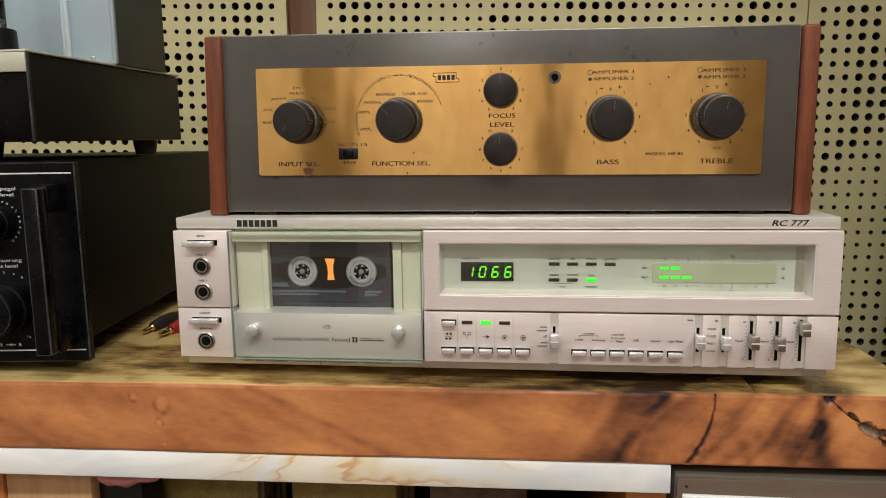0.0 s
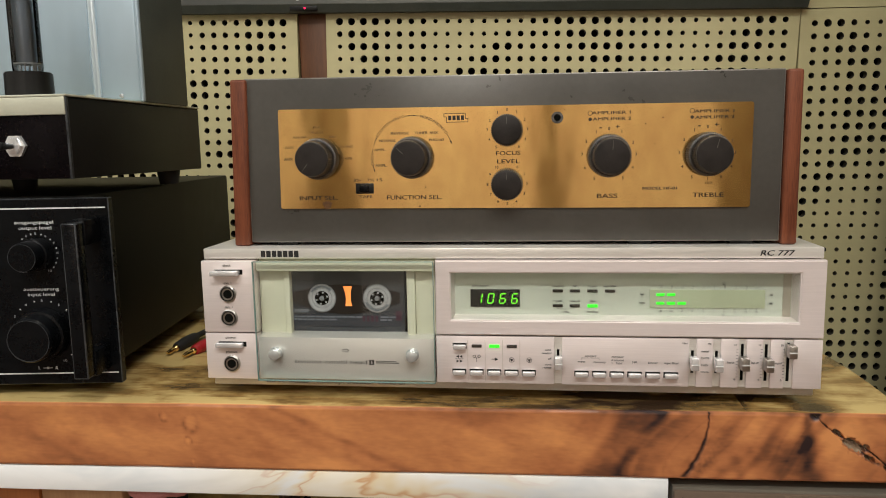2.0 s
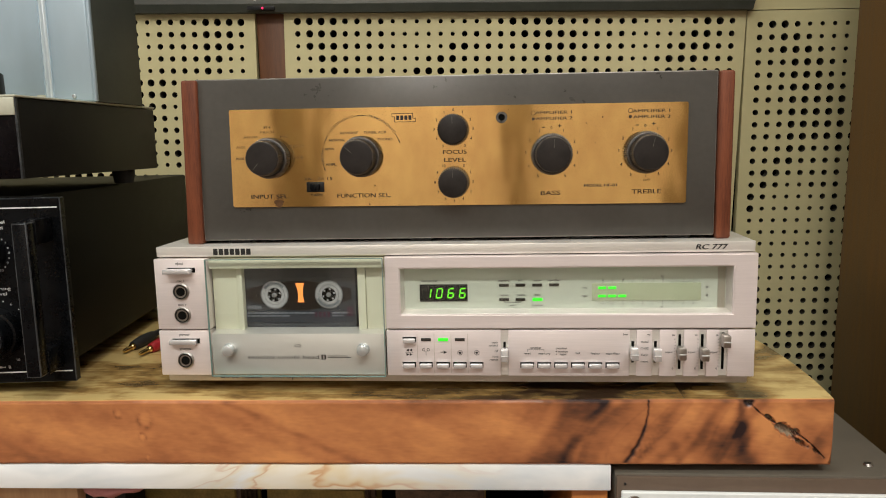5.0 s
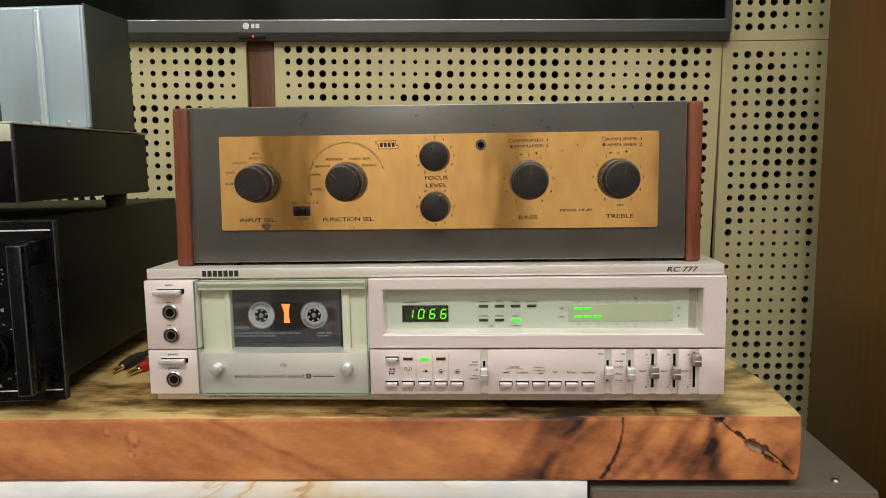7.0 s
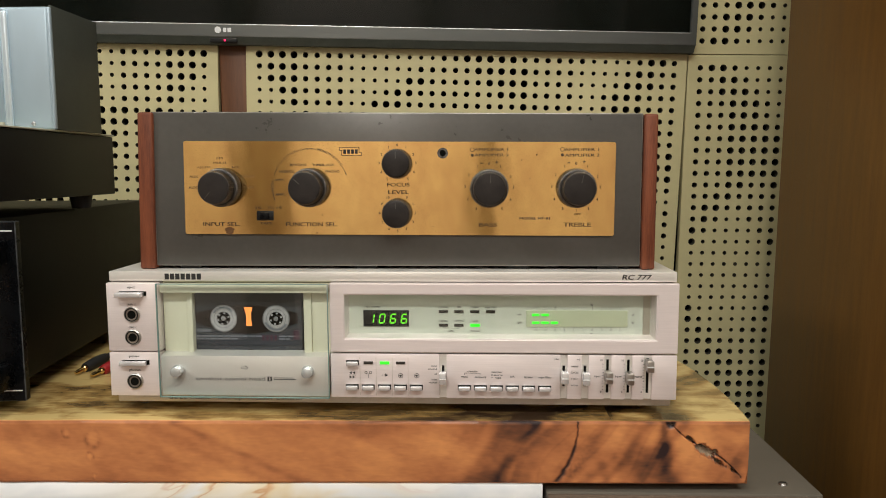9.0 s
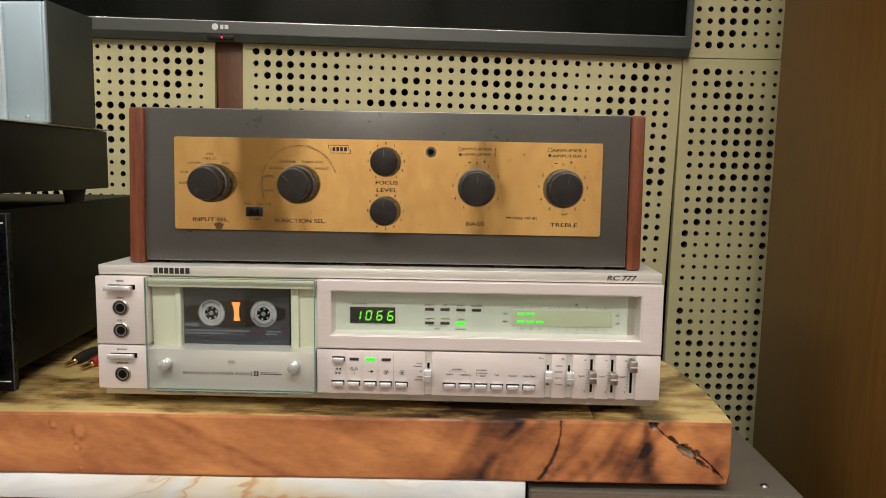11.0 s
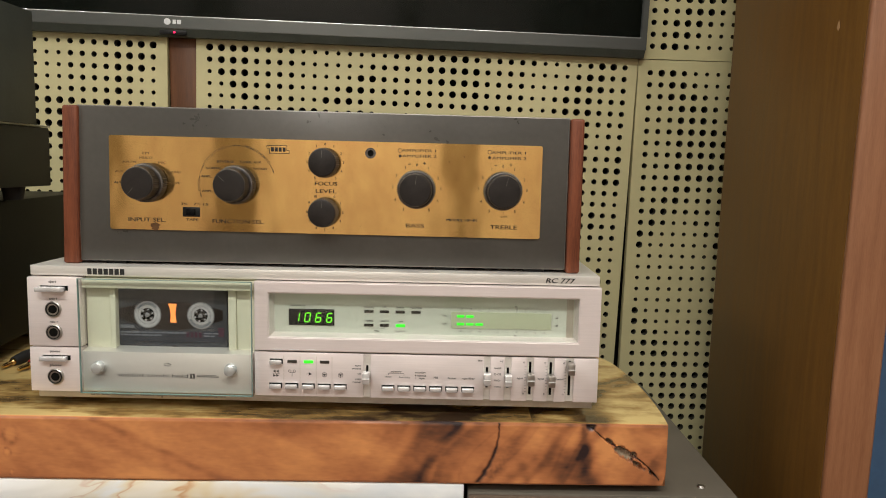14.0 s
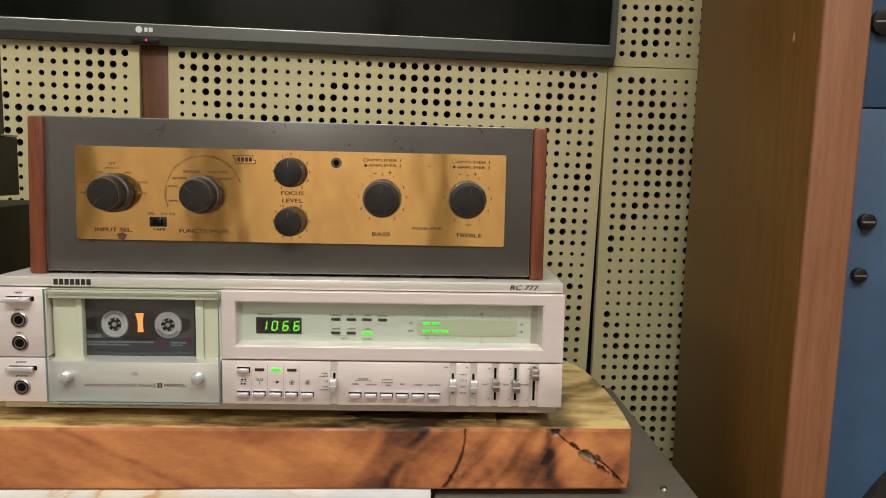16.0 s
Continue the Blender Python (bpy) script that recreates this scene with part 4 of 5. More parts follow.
# ---------------------------------------------------------------- valve chassis on the amplifier
pre = thing("valve_preamplifier", (-0.45, 0.09, 0.8935), "black valve chassis with beige trim and a bare metal cover", "valve amplifier")
VX, VY0, VY1, VZ0, VZ1 = -0.3035, -0.0220, 0.1910, 0.9060, 0.9660
part("chassis", box(-0.60, VX, VY0 + 0.002, VY1, VZ0, VZ1 - 0.0022, 0.0012), CHASSIS, pre, "black painted steel chassis")
part("front_panel", box(-0.60, VX - 0.0010, VY0, VY0 + 0.0019, VZ0 + 0.0005, 0.9512, 0.0004), BOX_FRONT, pre, "glossy black lower front")
part("trim", box(-0.60, VX - 0.0004, VY0 - 0.0012, VY0 + 0.0019, 0.9516, VZ1 - 0.0018, 0.0006), BEIGE, pre, "beige front trim")
part("corner_strip", box(VX - 0.0009, VX + 0.0008, VY0 - 0.0004, VY0 + 0.0019, VZ0, VZ1 - 0.002), EDGE_WEAR_LIGHT, pre)
part("top_plate", box(-0.60, VX + 0.0006, VY0 - 0.0010, VY1 + 0.001, VZ1 - 0.0016, VZ1, 0.0005), BEIGE, pre)
for fx, fys in ((-0.56, (0.06, 0.143)), (-0.40, (0.06,)), (-0.316, (0.146,))):
    for fy in fys:
        bm = bmesh.new()
        bmesh.ops.create_cone(bm, cap_ends=True, segments=24, radius1=0.0085, radius2=0.0105, depth=0.0122, matrix=Matrix.Translation((fx, fy, 0.8998)))
        part("foot", bm, RUBBER, pre)
SX, SY0, SY1, SZ1 = -0.3022, 0.0850, 0.1610, 1.0720
cover = part("transformer_cover", box(-0.47, SX - 0.0016, SY0, SY1, VZ1, SZ1, 0.0030, 3), RAW_METAL, pre, "bare grey metal cover with a highlight painted on its fold")
part("side_plate", box(SX - 0.0014, SX + 0.0010, SY0 + 0.0012, SY1 + 0.004, VZ1, SZ1 + 0.001, 0.0008), SHADE_METAL, cover, "side plate of the cover, coloured dark for its shade")
part("corner_bead", box(SX - 0.0026, SX + 0.0014, SY0 - 0.0018, SY0 + 0.0022, VZ1, SZ1 - 0.001, 0.0016, 3), RAW_METAL, cover)
part("fold", box(-0.3462, -0.3390, SY0 - 0.0028, SY0 + 0.001, VZ1, SZ1 - 0.003, 0.0026, 4), FOLD_HIGHLIGHT, cover)
for cx in (-0.3215, -0.45):
    part("screw", lathe(cx, 0.9712, [(SY0 - 0.0022, 0.0013), (SY0 - 0.0006, 0.0020)], 16), CHROME, cover)
bm = bmesh.new()
bmesh.ops.create_cone(bm, cap_ends=True, segments=20, radius1=0.0034, radius2=0.0032, depth=0.0042, matrix=Matrix.Translation((-0.3290, 0.050, 0.9682)))
part("plug", bm, BEIGE, pre, "short metal stud")
for cx in (-0.3592, -0.44):
    cy = 0.020
    bm = bmesh.new()
    bmesh.ops.create_cone(bm, cap_ends=True, segments=36, radius1=0.0172, radius2=0.0168, depth=0.0198, matrix=Matrix.Translation((cx, cy, VZ1 + 0.0099)))
    bmesh.ops.bevel(bm, geom=[e for e in bm.edges if e.calc_face_angle(0) > 1], offset=0.0008, segments=2, affect="EDGES")
    valve = part("valve_socket", bm, BLACK, pre, "black round valve socket")
    bm = bmesh.new()
    pr = [(0.0100, 0.0), (0.0108, 0.006), (0.0108, 0.060), (0.0085, 0.070), (0.003, 0.075)]
    rows = [[bm.verts.new((cx + r * math.cos(math.tau * i / 28), cy + r * math.sin(math.tau * i / 28), VZ1 + 0.0172 + z)) for i in range(28)] for r, z in pr]
    for p, q in zip(rows, rows[1:]):
        for i in range(28):
            bm.faces.new((p[i], p[(i + 1) % 28], q[(i + 1) % 28], q[i]))
    bm.faces.new(rows[-1])
    part("bulb", bm, VALVE_GLASS, valve, "clear glass valve bulb")
    bm = bmesh.new()
    bmesh.ops.create_cone(bm, cap_ends=True, segments=24, radius1=0.0072, radius2=0.0072, depth=0.046, matrix=Matrix.Translation((cx, cy, VZ1 + 0.050)))
    part("anode", bm, VALVE_GREY, valve, "grey metal anode")
    bm = bmesh.new()
    bmesh.ops.create_cone(bm, cap_ends=True, segments=24, radius1=0.0098, radius2=0.0098, depth=0.0010, matrix=Matrix.Translation((cx, cy, VZ1 + 0.0262)))
    for i in range(7):
        bmesh.ops.create_cone(bm, cap_ends=True, segments=6, radius1=0.0006, radius2=0.0006, depth=0.010, matrix=Matrix.Translation((cx + 0.006 * math.cos(i), cy + 0.006 * math.sin(i), VZ1 + 0.0242)))
    part("mica", bm, INK_WHITE, valve, "pale mica disc and pins")
toggle = part("toggle_switch", lathe(-0.3440, 0.9300, [(VY0 - 0.0055, 0.0045), (VY0 - 0.0050, 0.0062), (VY0 - 0.0025, 0.0064), (VY0 - 0.0024, 0.0085), (VY0, 0.0085)], 6), CHROME, pre, "chrome hexagonal toggle switch")
part("lever", lathe(-0.3440, 0.9300, [(VY0 - 0.020, 0.0025), (VY0 - 0.019, 0.0032), (VY0 - 0.005, 0.0018)], 16), BLACK, toggle)


# ---------------------------------------------------------------- loose plugs beside the deck
def banana_plug(tip, tail, mat, label):
    tip, tail = Vector(tip), Vector(tail)
    d = (tail - tip).normalized()
    ob = thing("banana_plug", tip, label, "plug", "loose plugs")

    def rod(profile, m, name):
        bm = bmesh.new()
        q = d.to_track_quat("Z", "Y").to_matrix().to_4x4()
        rows = []
        for s, r in profile:
            rows.append([bm.verts.new(tip + q @ Vector((r * math.cos(math.tau * i / 16), r * math.sin(math.tau * i / 16), s))) for i in range(16)])
        for a, b in zip(rows, rows[1:]):
            for i in range(16):
                bm.faces.new((a[i], a[(i + 1) % 16], b[(i + 1) % 16], b[i]))
        bm.faces.new(rows[0]), bm.faces.new(rows[-1])
        bmesh.ops.recalc_face_normals(bm, faces=bm.faces)
        return part(name, bm, m, ob)

    rod([(0, 0.0010), (0.0015, 0.0017), (0.006, 0.0022), (0.012, 0.0019), (0.013, 0.0030), (0.016, 0.0032)], GOLD, "tip")
    rod([(0.0155, 0.0040), (0.017, 0.0048), (0.030, 0.0056), (0.044, 0.0050), (0.050, 0.0040)], mat, "sleeve")
    cu = bpy.data.curves.new("cable", "CURVE")
    cu.dimensions, cu.bevel_depth, cu.bevel_resolution = "3D", 0.0028, 3
    sp = cu.splines.new("NURBS")
    pts = [tip + d * 0.048, tip + d * 0.075, tip + d * 0.105 + Vector((0.015, 0.01, 0)), Vector((-0.19, 0.30, 0.7432)), Vector((-0.05, 0.33, 0.7432))]
    sp.points.add(len(pts) - 1)
    for p, c in zip(sp.points, pts):
        p.co = (*c, 1)
    sp.use_endpoint_u = True
    tmp = bpy.data.objects.new("cable", cu)
    scene.collection.objects.link(tmp)
    me = bpy.data.meshes.new_from_object(tmp.evaluated_get(bpy.context.evaluated_depsgraph_get()))
    bpy.data.objects.remove(tmp)
    me.name = "cable"
    me.materials.clear(), me.materials.append(mat)
    me.shade_smooth()
    c = new("cable", me)
    c.parent = ob
    c.matrix_parent_inverse = place_of(ob).inverted()
    return ob


banana_plug((-0.3040, 0.0960, 0.7430), (-0.2960, 0.1900, 0.7475), RUBBER, "black banana plug with a gold tip lying on the slab")
banana_plug((-0.2850, 0.0880, 0.7430), (-0.2680, 0.1650, 0.7475), RED_PLASTIC, "red banana plug with a gold tip lying on the slab")

# ---------------------------------------------------------------- cassette deck
deck = thing("cassette_deck", (0.0, 0.13, 0.74), "silver cassette deck with green displays and a loaded cassette", "cassette deck")
FY = -0.0060
part("body", box(-0.2165, 0.2165, 0.0300, 0.262, 0.7560, 0.8435), BLACK, deck, "black inner body")
part("top_cover", box(-0.2180, 0.2188, -0.0020, 0.265, 0.8448, 0.8524, 0.0006), SILVER_TOP, deck, "silver top cover with a lettered front bar")
part("base", box(-0.2165, 0.2170, 0.0000, 0.263, 0.7480, 0.7545, 0.0008), CHIN, deck, "champagne base strip")
for fx in (-0.19, 0.19):
    for fy in (0.060, 0.24):
        bm = bmesh.new()
        bmesh.ops.create_cone(bm, cap_ends=True, segments=24, radius1=0.011, radius2=0.012, depth=0.0084, matrix=Matrix.Translation((fx, fy, 0.7442)))
        part("foot", bm, RUBBER, deck)
writing("RC 777", 0.1878, 0.8483, -0.0022, 0.0052, INK, deck, width=0.0222, bold=0.05, slant=0.20)
bars("maker_mark", [(-0.1742 + 0.0042 * i + 0.0020, 0.8484, 0.0032, 0.0046) for i in range(7)], -0.0020, INK, deck)
writing("three heads - microprocessor control", -0.1225, 0.7518, -0.0002, 0.0052, INK_GREY, deck, width=0.106)

# left column
pu = part("side_panel", box(-0.2188, -0.1782, FY, 0.004, 0.7902, 0.8438, 0.0006), SILVER, deck, "silver panel with sockets")
pl = part("side_panel", box(-0.2188, -0.1785, FY, 0.004, 0.7545, 0.7892, 0.0006), SILVER, deck, "silver panel with power switch")


def socket(cx, cz, parent):
    s = part("socket", lathe(cx, cz, [(FY - 0.0012, 0.0049), (FY - 0.0017, 0.0056), (FY - 0.0012, 0.0062), (FY, 0.0064)], 32), STEEL_DULL, parent, "round steel-rimmed socket")
    part("bore", lathe(cx, cz, [(FY - 0.0016, 0.0032), (FY - 0.0011, 0.0033)], 24), VOID, s)
    part("thread", ring_flat(cx, cz, FY - 0.0012, 0.0046, 0.0052, 32, depth=0.0008), BLACK, s)


for cx, cz, pp in ((-0.1990, 0.8192, pu), (-0.1990, 0.8012, pu), (-0.1990, 0.7663, pl)):
    socket(cx, cz, pp)
for nm, z, pp, d in (("eject_lever", 0.8355, pu, 0.0075), ("power_lever", 0.7812, pl, 0.0050)):
    # flat black patch gives the slot its inner shade
    part("slot", box(-0.2085, -0.1872, FY - 0.0003, FY, z - 0.0018, z + 0.0019), VOID, pp)
    part(nm, box(-0.2095, -0.1890, FY - d, FY, z - 0.0020, z + 0.0014, 0.0006), CHROME, pp, "flat bright metal push lever")
for body, z in (("eject", 0.8405), ("mic l", 0.8272), ("mic r", 0.8092), ("power", 0.7862), ("phones", 0.7752)):
    writing(body, -0.1990, z, FY - 0.0002, 0.0026, INK_GREY, deck, wide=1.2)

# cassette bay
bay = part("cassette_bay", plate_with_window(-0.1775, -0.0452, 0.7548, 0.8440, -0.1771, -0.0456, 0.7552, 0.8436, 0.0030, 0.0210), CREAM, deck, "cream cassette compartment")
part("backing", box(-0.1750, -0.0475, 0.0190, 0.0205, 0.7565, 0.8420), BLACK, bay)
part("top_bar", box(-0.1768, -0.0460, -0.0060, 0.0160, 0.8362, 0.8430, 0.0006), CREAM, bay)
part("column", box(-0.1765, -0.1585, 0.0020, 0.0185, 0.7880, 0.8361, 0.0005), CREAM, bay)
part("column", box(-0.1583, -0.1540, 0.0000, 0.0185, 0.7880, 0.8361, 0.0005), CREAM, bay)
part("column", box(-0.0665, -0.0605, 0.0000, 0.0185, 0.7880, 0.8361, 0.0005), CREAM, bay)
part("column", box(-0.0603, -0.0460, 0.0020, 0.0185, 0.7880, 0.8361, 0.0005), CREAM, bay)
bm = box(-0.1772, -0.0462, -0.0078, 0.0015, 0.7558, 0.7872, 0.0004)
flap = part("flap", bm, FLAP, deck, "silver lower plate of the cassette door")
bm = bmesh.new()
vs = [bm.verts.new(c) for c in ((-0.1770, -0.0076, 0.7872), (-0.0464, -0.0076, 0.7872), (-0.0464, 0.0055, 0.7890), (-0.1770, 0.0055, 0.7890),
                               (-0.1770, 0.0055, 0.7872), (-0.0464, 0.0055, 0.7872))]
for f in ((0, 1, 2, 3), (3, 2, 5, 4), (0, 3, 4), (1, 5, 2), (0, 4, 5, 1)):
    bm.faces.new([vs[i] for i in f])
bmesh.ops.recalc_face_normals(bm, faces=bm.faces)
part("ledge", bm, SILVER_TOP, flap, "sloping silver ledge")
GY = -0.0100
door = part("glass_door", box(-0.1775, -0.0458, GY - 0.0010, GY + 0.0010, 0.7552, 0.8436), GLASS, deck, "clear glass cassette door with greenish edges")
door.visible_shadow = False
bm = box(-0.1777, -0.0456, GY - 0.0011, GY + 0.0011, 0.7549, 0.7553)
box(-0.1777, -0.0456, GY - 0.0011, GY + 0.0011, 0.8435, 0.8440, bm=bm)
box(-0.1779, -0.1774, GY - 0.0011, GY + 0.0011, 0.7549, 0.8440, bm=bm)
box(-0.0459, -0.0454, GY - 0.0011, GY + 0.0011, 0.7549, 0.8440, bm=bm)
part("edge", bm, GLASS_EDGE, door, "green glass edge")
for cx in (-0.1632, -0.0618):
    part("stud", lathe(cx, 0.7760, [(GY - 0.0062, 0.0034), (GY - 0.0058, 0.0040), (GY - 0.0012, 0.0041), (GY - 0.0010, 0.0048), (GY - 0.0005, 0.0048), (-0.0080, 0.0030)], 28), STUD, door, "round polished stud")
writing("sendust combi head", -0.1230, 0.7692, -0.0080, 0.0043, INK_GREY, flap, width=0.0545, bold=0.0)
bm = polygon([(-0.1142, 0.7772), (-0.1112, 0.7772), (-0.1112, 0.7763), (-0.1086, 0.7780), (-0.1112, 0.7797), (-0.1112, 0.7788), (-0.1142, 0.7788)], -0.0078)
arrow = part("arrow", bm, INK, flap)
part("arrow_inside", polygon([(-0.1138, 0.7775), (-0.1108, 0.7775), (-0.1108, 0.7770), (-0.1092, 0.7780), (-0.1108, 0.7790), (-0.1108, 0.7785), (-0.1138, 0.7785)], -0.0081, 0.0001), FLAP, arrow)
bars("trade_mark", [(-0.0938 + 0.0004, 0.7693, 0.0012, 0.0030), (-0.0912, 0.7693, 0.0012, 0.0030), (-0.0925, 0.7709, 0.0040, 0.0005), (-0.0925, 0.7677, 0.0040, 0.0005)], -0.0078, INK, flap)
bars("small_print", [(-0.0805, 0.7690, 0.0170, 0.0007), (-0.0815, 0.7702, 0.0150, 0.0004)], -0.0078, INK_GREY, flap)

# cassette in the bay
tape = thing("audio_cassette", (-0.1095, 0.010, 0.7885), "smoked audio cassette with two pale reels in the deck", "cassette")
CY = 0.0060
part("shell", box(-0.1535, -0.0668, CY, CY + 0.0080, 0.7858, 0.8385, 0.0008), SHELL, tape)
part("upper_band", box(-0.1505, -0.0680, CY - 0.0004, CY, 0.8290, 0.8358), SHELL, tape, "paler upper band")
lens = [(-0.1495, 0.8130), (-0.1495, 0.8205)] + [(-0.1495 + 0.0795 * i / 12, 0.8205 + 0.0062 * math.sin(math.pi * i / 12)) for i in range(1, 12)] \
    + [(-0.0700, 0.8205), (-0.0700, 0.8130)] + [(-0.0700 - 0.0795 * i / 12, 0.8130 - 0.0085 * math.sin(math.pi * i / 12)) for i in range(1, 12)]
part("window", polygon(lens, CY, 0.0005), TAPE_BROWN, tape, "dark lens-shaped window over the tape pack")
for cx, big in ((-0.1275, 0.0104), (-0.0868, 0.0104)):
    r = part("reel", ring_flat(cx, 0.8163, CY - 0.0004, 0.0052, big, 40, depth=0.0005), REEL, tape, "pale translucent reel")
    part("hub", lathe(cx, 0.8163, [(CY - 0.0013, 0.0052), (CY - 0.0002, 0.0052)], 28), VOID, r)
    part("rim", ring_flat(cx, 0.8163, CY - 0.0008, 0.0072, 0.0076, 40, depth=0.0002), REEL_DARK, r)
    part("rim", ring_flat(cx, 0.8163, CY - 0.0008, 0.0096, 0.0105, 40, depth=0.0002), REEL_DARK, r)
    part("leader", ring_flat(cx, 0.8163, CY - 0.0008, 0.0078, 0.0094, 40, 40 if cx < -0.1 else 200, 150 if cx < -0.1 else 330, 0.0002), VALVE_GREY, r)
    bm = bmesh.new()
    for i in range(6):
        a = math.tau * i / 6 + 0.3
        box(cx + 0.0042 * math.cos(a) - 0.0006, cx + 0.0042 * math.cos(a) + 0.0006, CY - 0.0018, CY - 0.0012, 0.8163 + 0.0042 * math.sin(a) - 0.0006, 0.8163 + 0.0042 * math.sin(a) + 0.0006, bm=bm)
    part("teeth", bm, REEL, r)
    part("spindle", lathe(cx, 0.8163, [(CY - 0.0030, 0.0008), (CY - 0.0022, 0.0017), (CY - 0.0013, 0.0018)], 14), REEL_DARK, r)
bm = polygon([(-0.1118, 0.8250), (-0.1050, 0.8250), (-0.1062, 0.8205), (-0.1063, 0.8150), (-0.1055, 0.8105), (-0.1104, 0.8105), (-0.1098, 0.8160), (-0.1103, 0.8205)], CY - 0.0005, 0.0002)
part("lamp_gap", bm, AMBER, tape, "amber light shining through the gap between the reels")
part("label", polygon([(-0.1505, 0.7955), (-0.0690, 0.7955), (-0.0690, 0.8040), (-0.1505, 0.8040)], CY, 0.0003), LABEL_DARK, tape)
bars("maker_mark", [(-0.1495 + 0.0021 * i, 0.8068, 0.0016, 0.0026) for i in range(6)], CY - 0.0006, PALE_INK, tape)
print_rnd = random.Random(11)
rects = []
for z, x, end in ((0.8024, -0.1500, -0.1010), (0.8003, -0.1500, -0.1180), (0.8024, -0.0850, -0.0745), (0.8003, -0.0850, -0.0790)):
    while x < end:
        w = print_rnd.uniform(0.0022, 0.0062)
        rects.append((x + w / 2, z, w, 0.0011))
        x += w + 0.0009
bars("small_print", rects, CY - 0.0003, PALE_INK, tape)
bars("grade_mark", [(-0.0972 + 0.0032 * i, 0.8012, 0.0020, 0.0042) for i in range(4)] + [(-0.0715, 0.8035, 0.0045, 0.0070)], CY - 0.0003, PINK_INK, tape)
part("lower_raise", polygon([(-0.1370, 0.7885), (-0.0780, 0.7885), (-0.0800, 0.7945), (-0.1350, 0.7945)], CY, 0.0009), SHELL, tape)
part("guide_hole", ring_flat(-0.1072, 0.7905, CY - 0.0010, 0.0, 0.0020, 20), VOID, tape)

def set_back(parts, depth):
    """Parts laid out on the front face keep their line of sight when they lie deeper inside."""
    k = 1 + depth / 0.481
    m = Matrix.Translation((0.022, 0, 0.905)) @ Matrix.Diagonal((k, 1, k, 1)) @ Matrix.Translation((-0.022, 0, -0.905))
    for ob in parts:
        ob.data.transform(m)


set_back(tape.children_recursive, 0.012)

# upper right: display window
WX0, WX1, WZ0, WZ1 = -0.0340, 0.2035, 0.8008, 0.8352
disp = part("display_frame", plate_with_window(-0.0448, 0.2198, 0.7902, 0.8440, WX0, WX1, WZ0, WZ1, FY, 0.0052, 0.0022), SILVER, deck, "broad silver frame round the display")
PY = 0.0050
part("dial_plate", box(WX0 - 0.002, WX1 + 0.002, PY, PY + 0.002, WZ0 - 0.002, WZ1 + 0.002), DIAL, disp, "pale greenish display plate")
pane = part("window_pane", box(WX0 + 0.0002, WX1 - 0.0002, FY + 0.0010, FY + 0.0022, WZ0 + 0.0002, WZ1 - 0.0002), ACRYLIC, disp, "clear acrylic window")
pane.visible_shadow = False
# flat strip on the plate, coloured for the right reveal's shade
part("dark_reveal", polygon([(0.1955, 0.8020), (0.2008, 0.8030), (0.2008, 0.8335), (0.1955, 0.8330)], PY, 0.0004), CHIN, disp)
counter = part("tape_counter", box(-0.0196, 0.0152, PY - 0.0008, PY + 0.001, 0.8106, 0.8232, 0.0002), BLACK, disp, "black tape counter with green digits")
SEG = {"0": "abcdef", "1": "bc", "5": "afgcd", "6": "afgedc", "7": "abc", "9": "abfgcd"}


def digit(ch, cx, cz):
    w, h, t, sl = 0.0019, 0.0034, 0.00042, 0.18
    seg = {"a": (-w, h, w, h), "d": (-w, -h, w, -h), "g": (-w, 0, w, 0), "f": (-w, 0, -w, h), "b": (w, 0, w, h), "e": (-w, -h, -w, 0), "c": (w, -h, w, 0)}
    bm = bmesh.new()
    for s in SEG[ch]:
        x0, z0, x1, z1 = seg[s]
        if z0 == z1:
            pts = [(x0 + 0.0003, z0), (x0 + 0.0006, z0 + t), (x1 - 0.0006, z0 + t), (x1 - 0.0003, z0), (x1 - 0.0006, z0 - t), (x0 + 0.0006, z0 - t)]
        else:
            pts = [(x0, z0 + 0.0003), (x0 - t, z0 + 0.0006), (x0 - t, z1 - 0.0006), (x0, z1 - 0.0003), (x0 + t, z1 - 0.0006), (x0 + t, z0 + 0.0006)]
        polygon([(cx + x + sl * z, cz + z) for x, z in pts], PY - 0.0009, 0.0002, bm=bm)
    part("digit", bm, GREEN_DIGIT, counter, "lit green seven-segment digit", smooth=0)


for ch, cx in zip("1066", (-0.0135, -0.0052, 0.0032, 0.0116)):
    digit(ch, cx, 0.8168)


def led(cx, cz, lit, parent, y, w=0.0070, h=0.0021):
    part("indicator", box(cx - w / 2, cx + w / 2, y - 0.0006, y + 0.0002, cz - h / 2, cz + h / 2, 0.0001), GREEN_LED if lit else DEAD_LED, parent, "lit green indicator" if lit else "unlit dark indicator")


for cx, body in ((0.0415, "memory"), (0.0533, "NR"), (0.0653, "limiter"), (0.0773, "mpx filter")):
    led(cx, 0.8223, False, disp, PY)
    writing(body, cx, 0.8257, PY - 0.0002, 0.0021, INK_GREY, disp, wide=1.15)
for cx, body in ((0.0415, "repeat"), (0.0533, "rewind"), (0.0655, "tape")):
    led(cx, 0.8117, body == "tape", disp, PY)
    writing(body, cx, 0.8151, PY - 0.0002, 0.0021, INK_GREY, disp, wide=1.15)
writing("auto", 0.0474, 0.8074, PY - 0.0002, 0.0021, INK_GREY, disp, wide=1.15)
writing("monitor", 0.0655, 0.8074, PY - 0.0002, 0.0021, INK_GREY, disp, wide=1.15)
writing("tape counter", -0.0125, 0.8258, PY - 0.0002, 0.0021, INK_GREY, disp, wide=1.1)
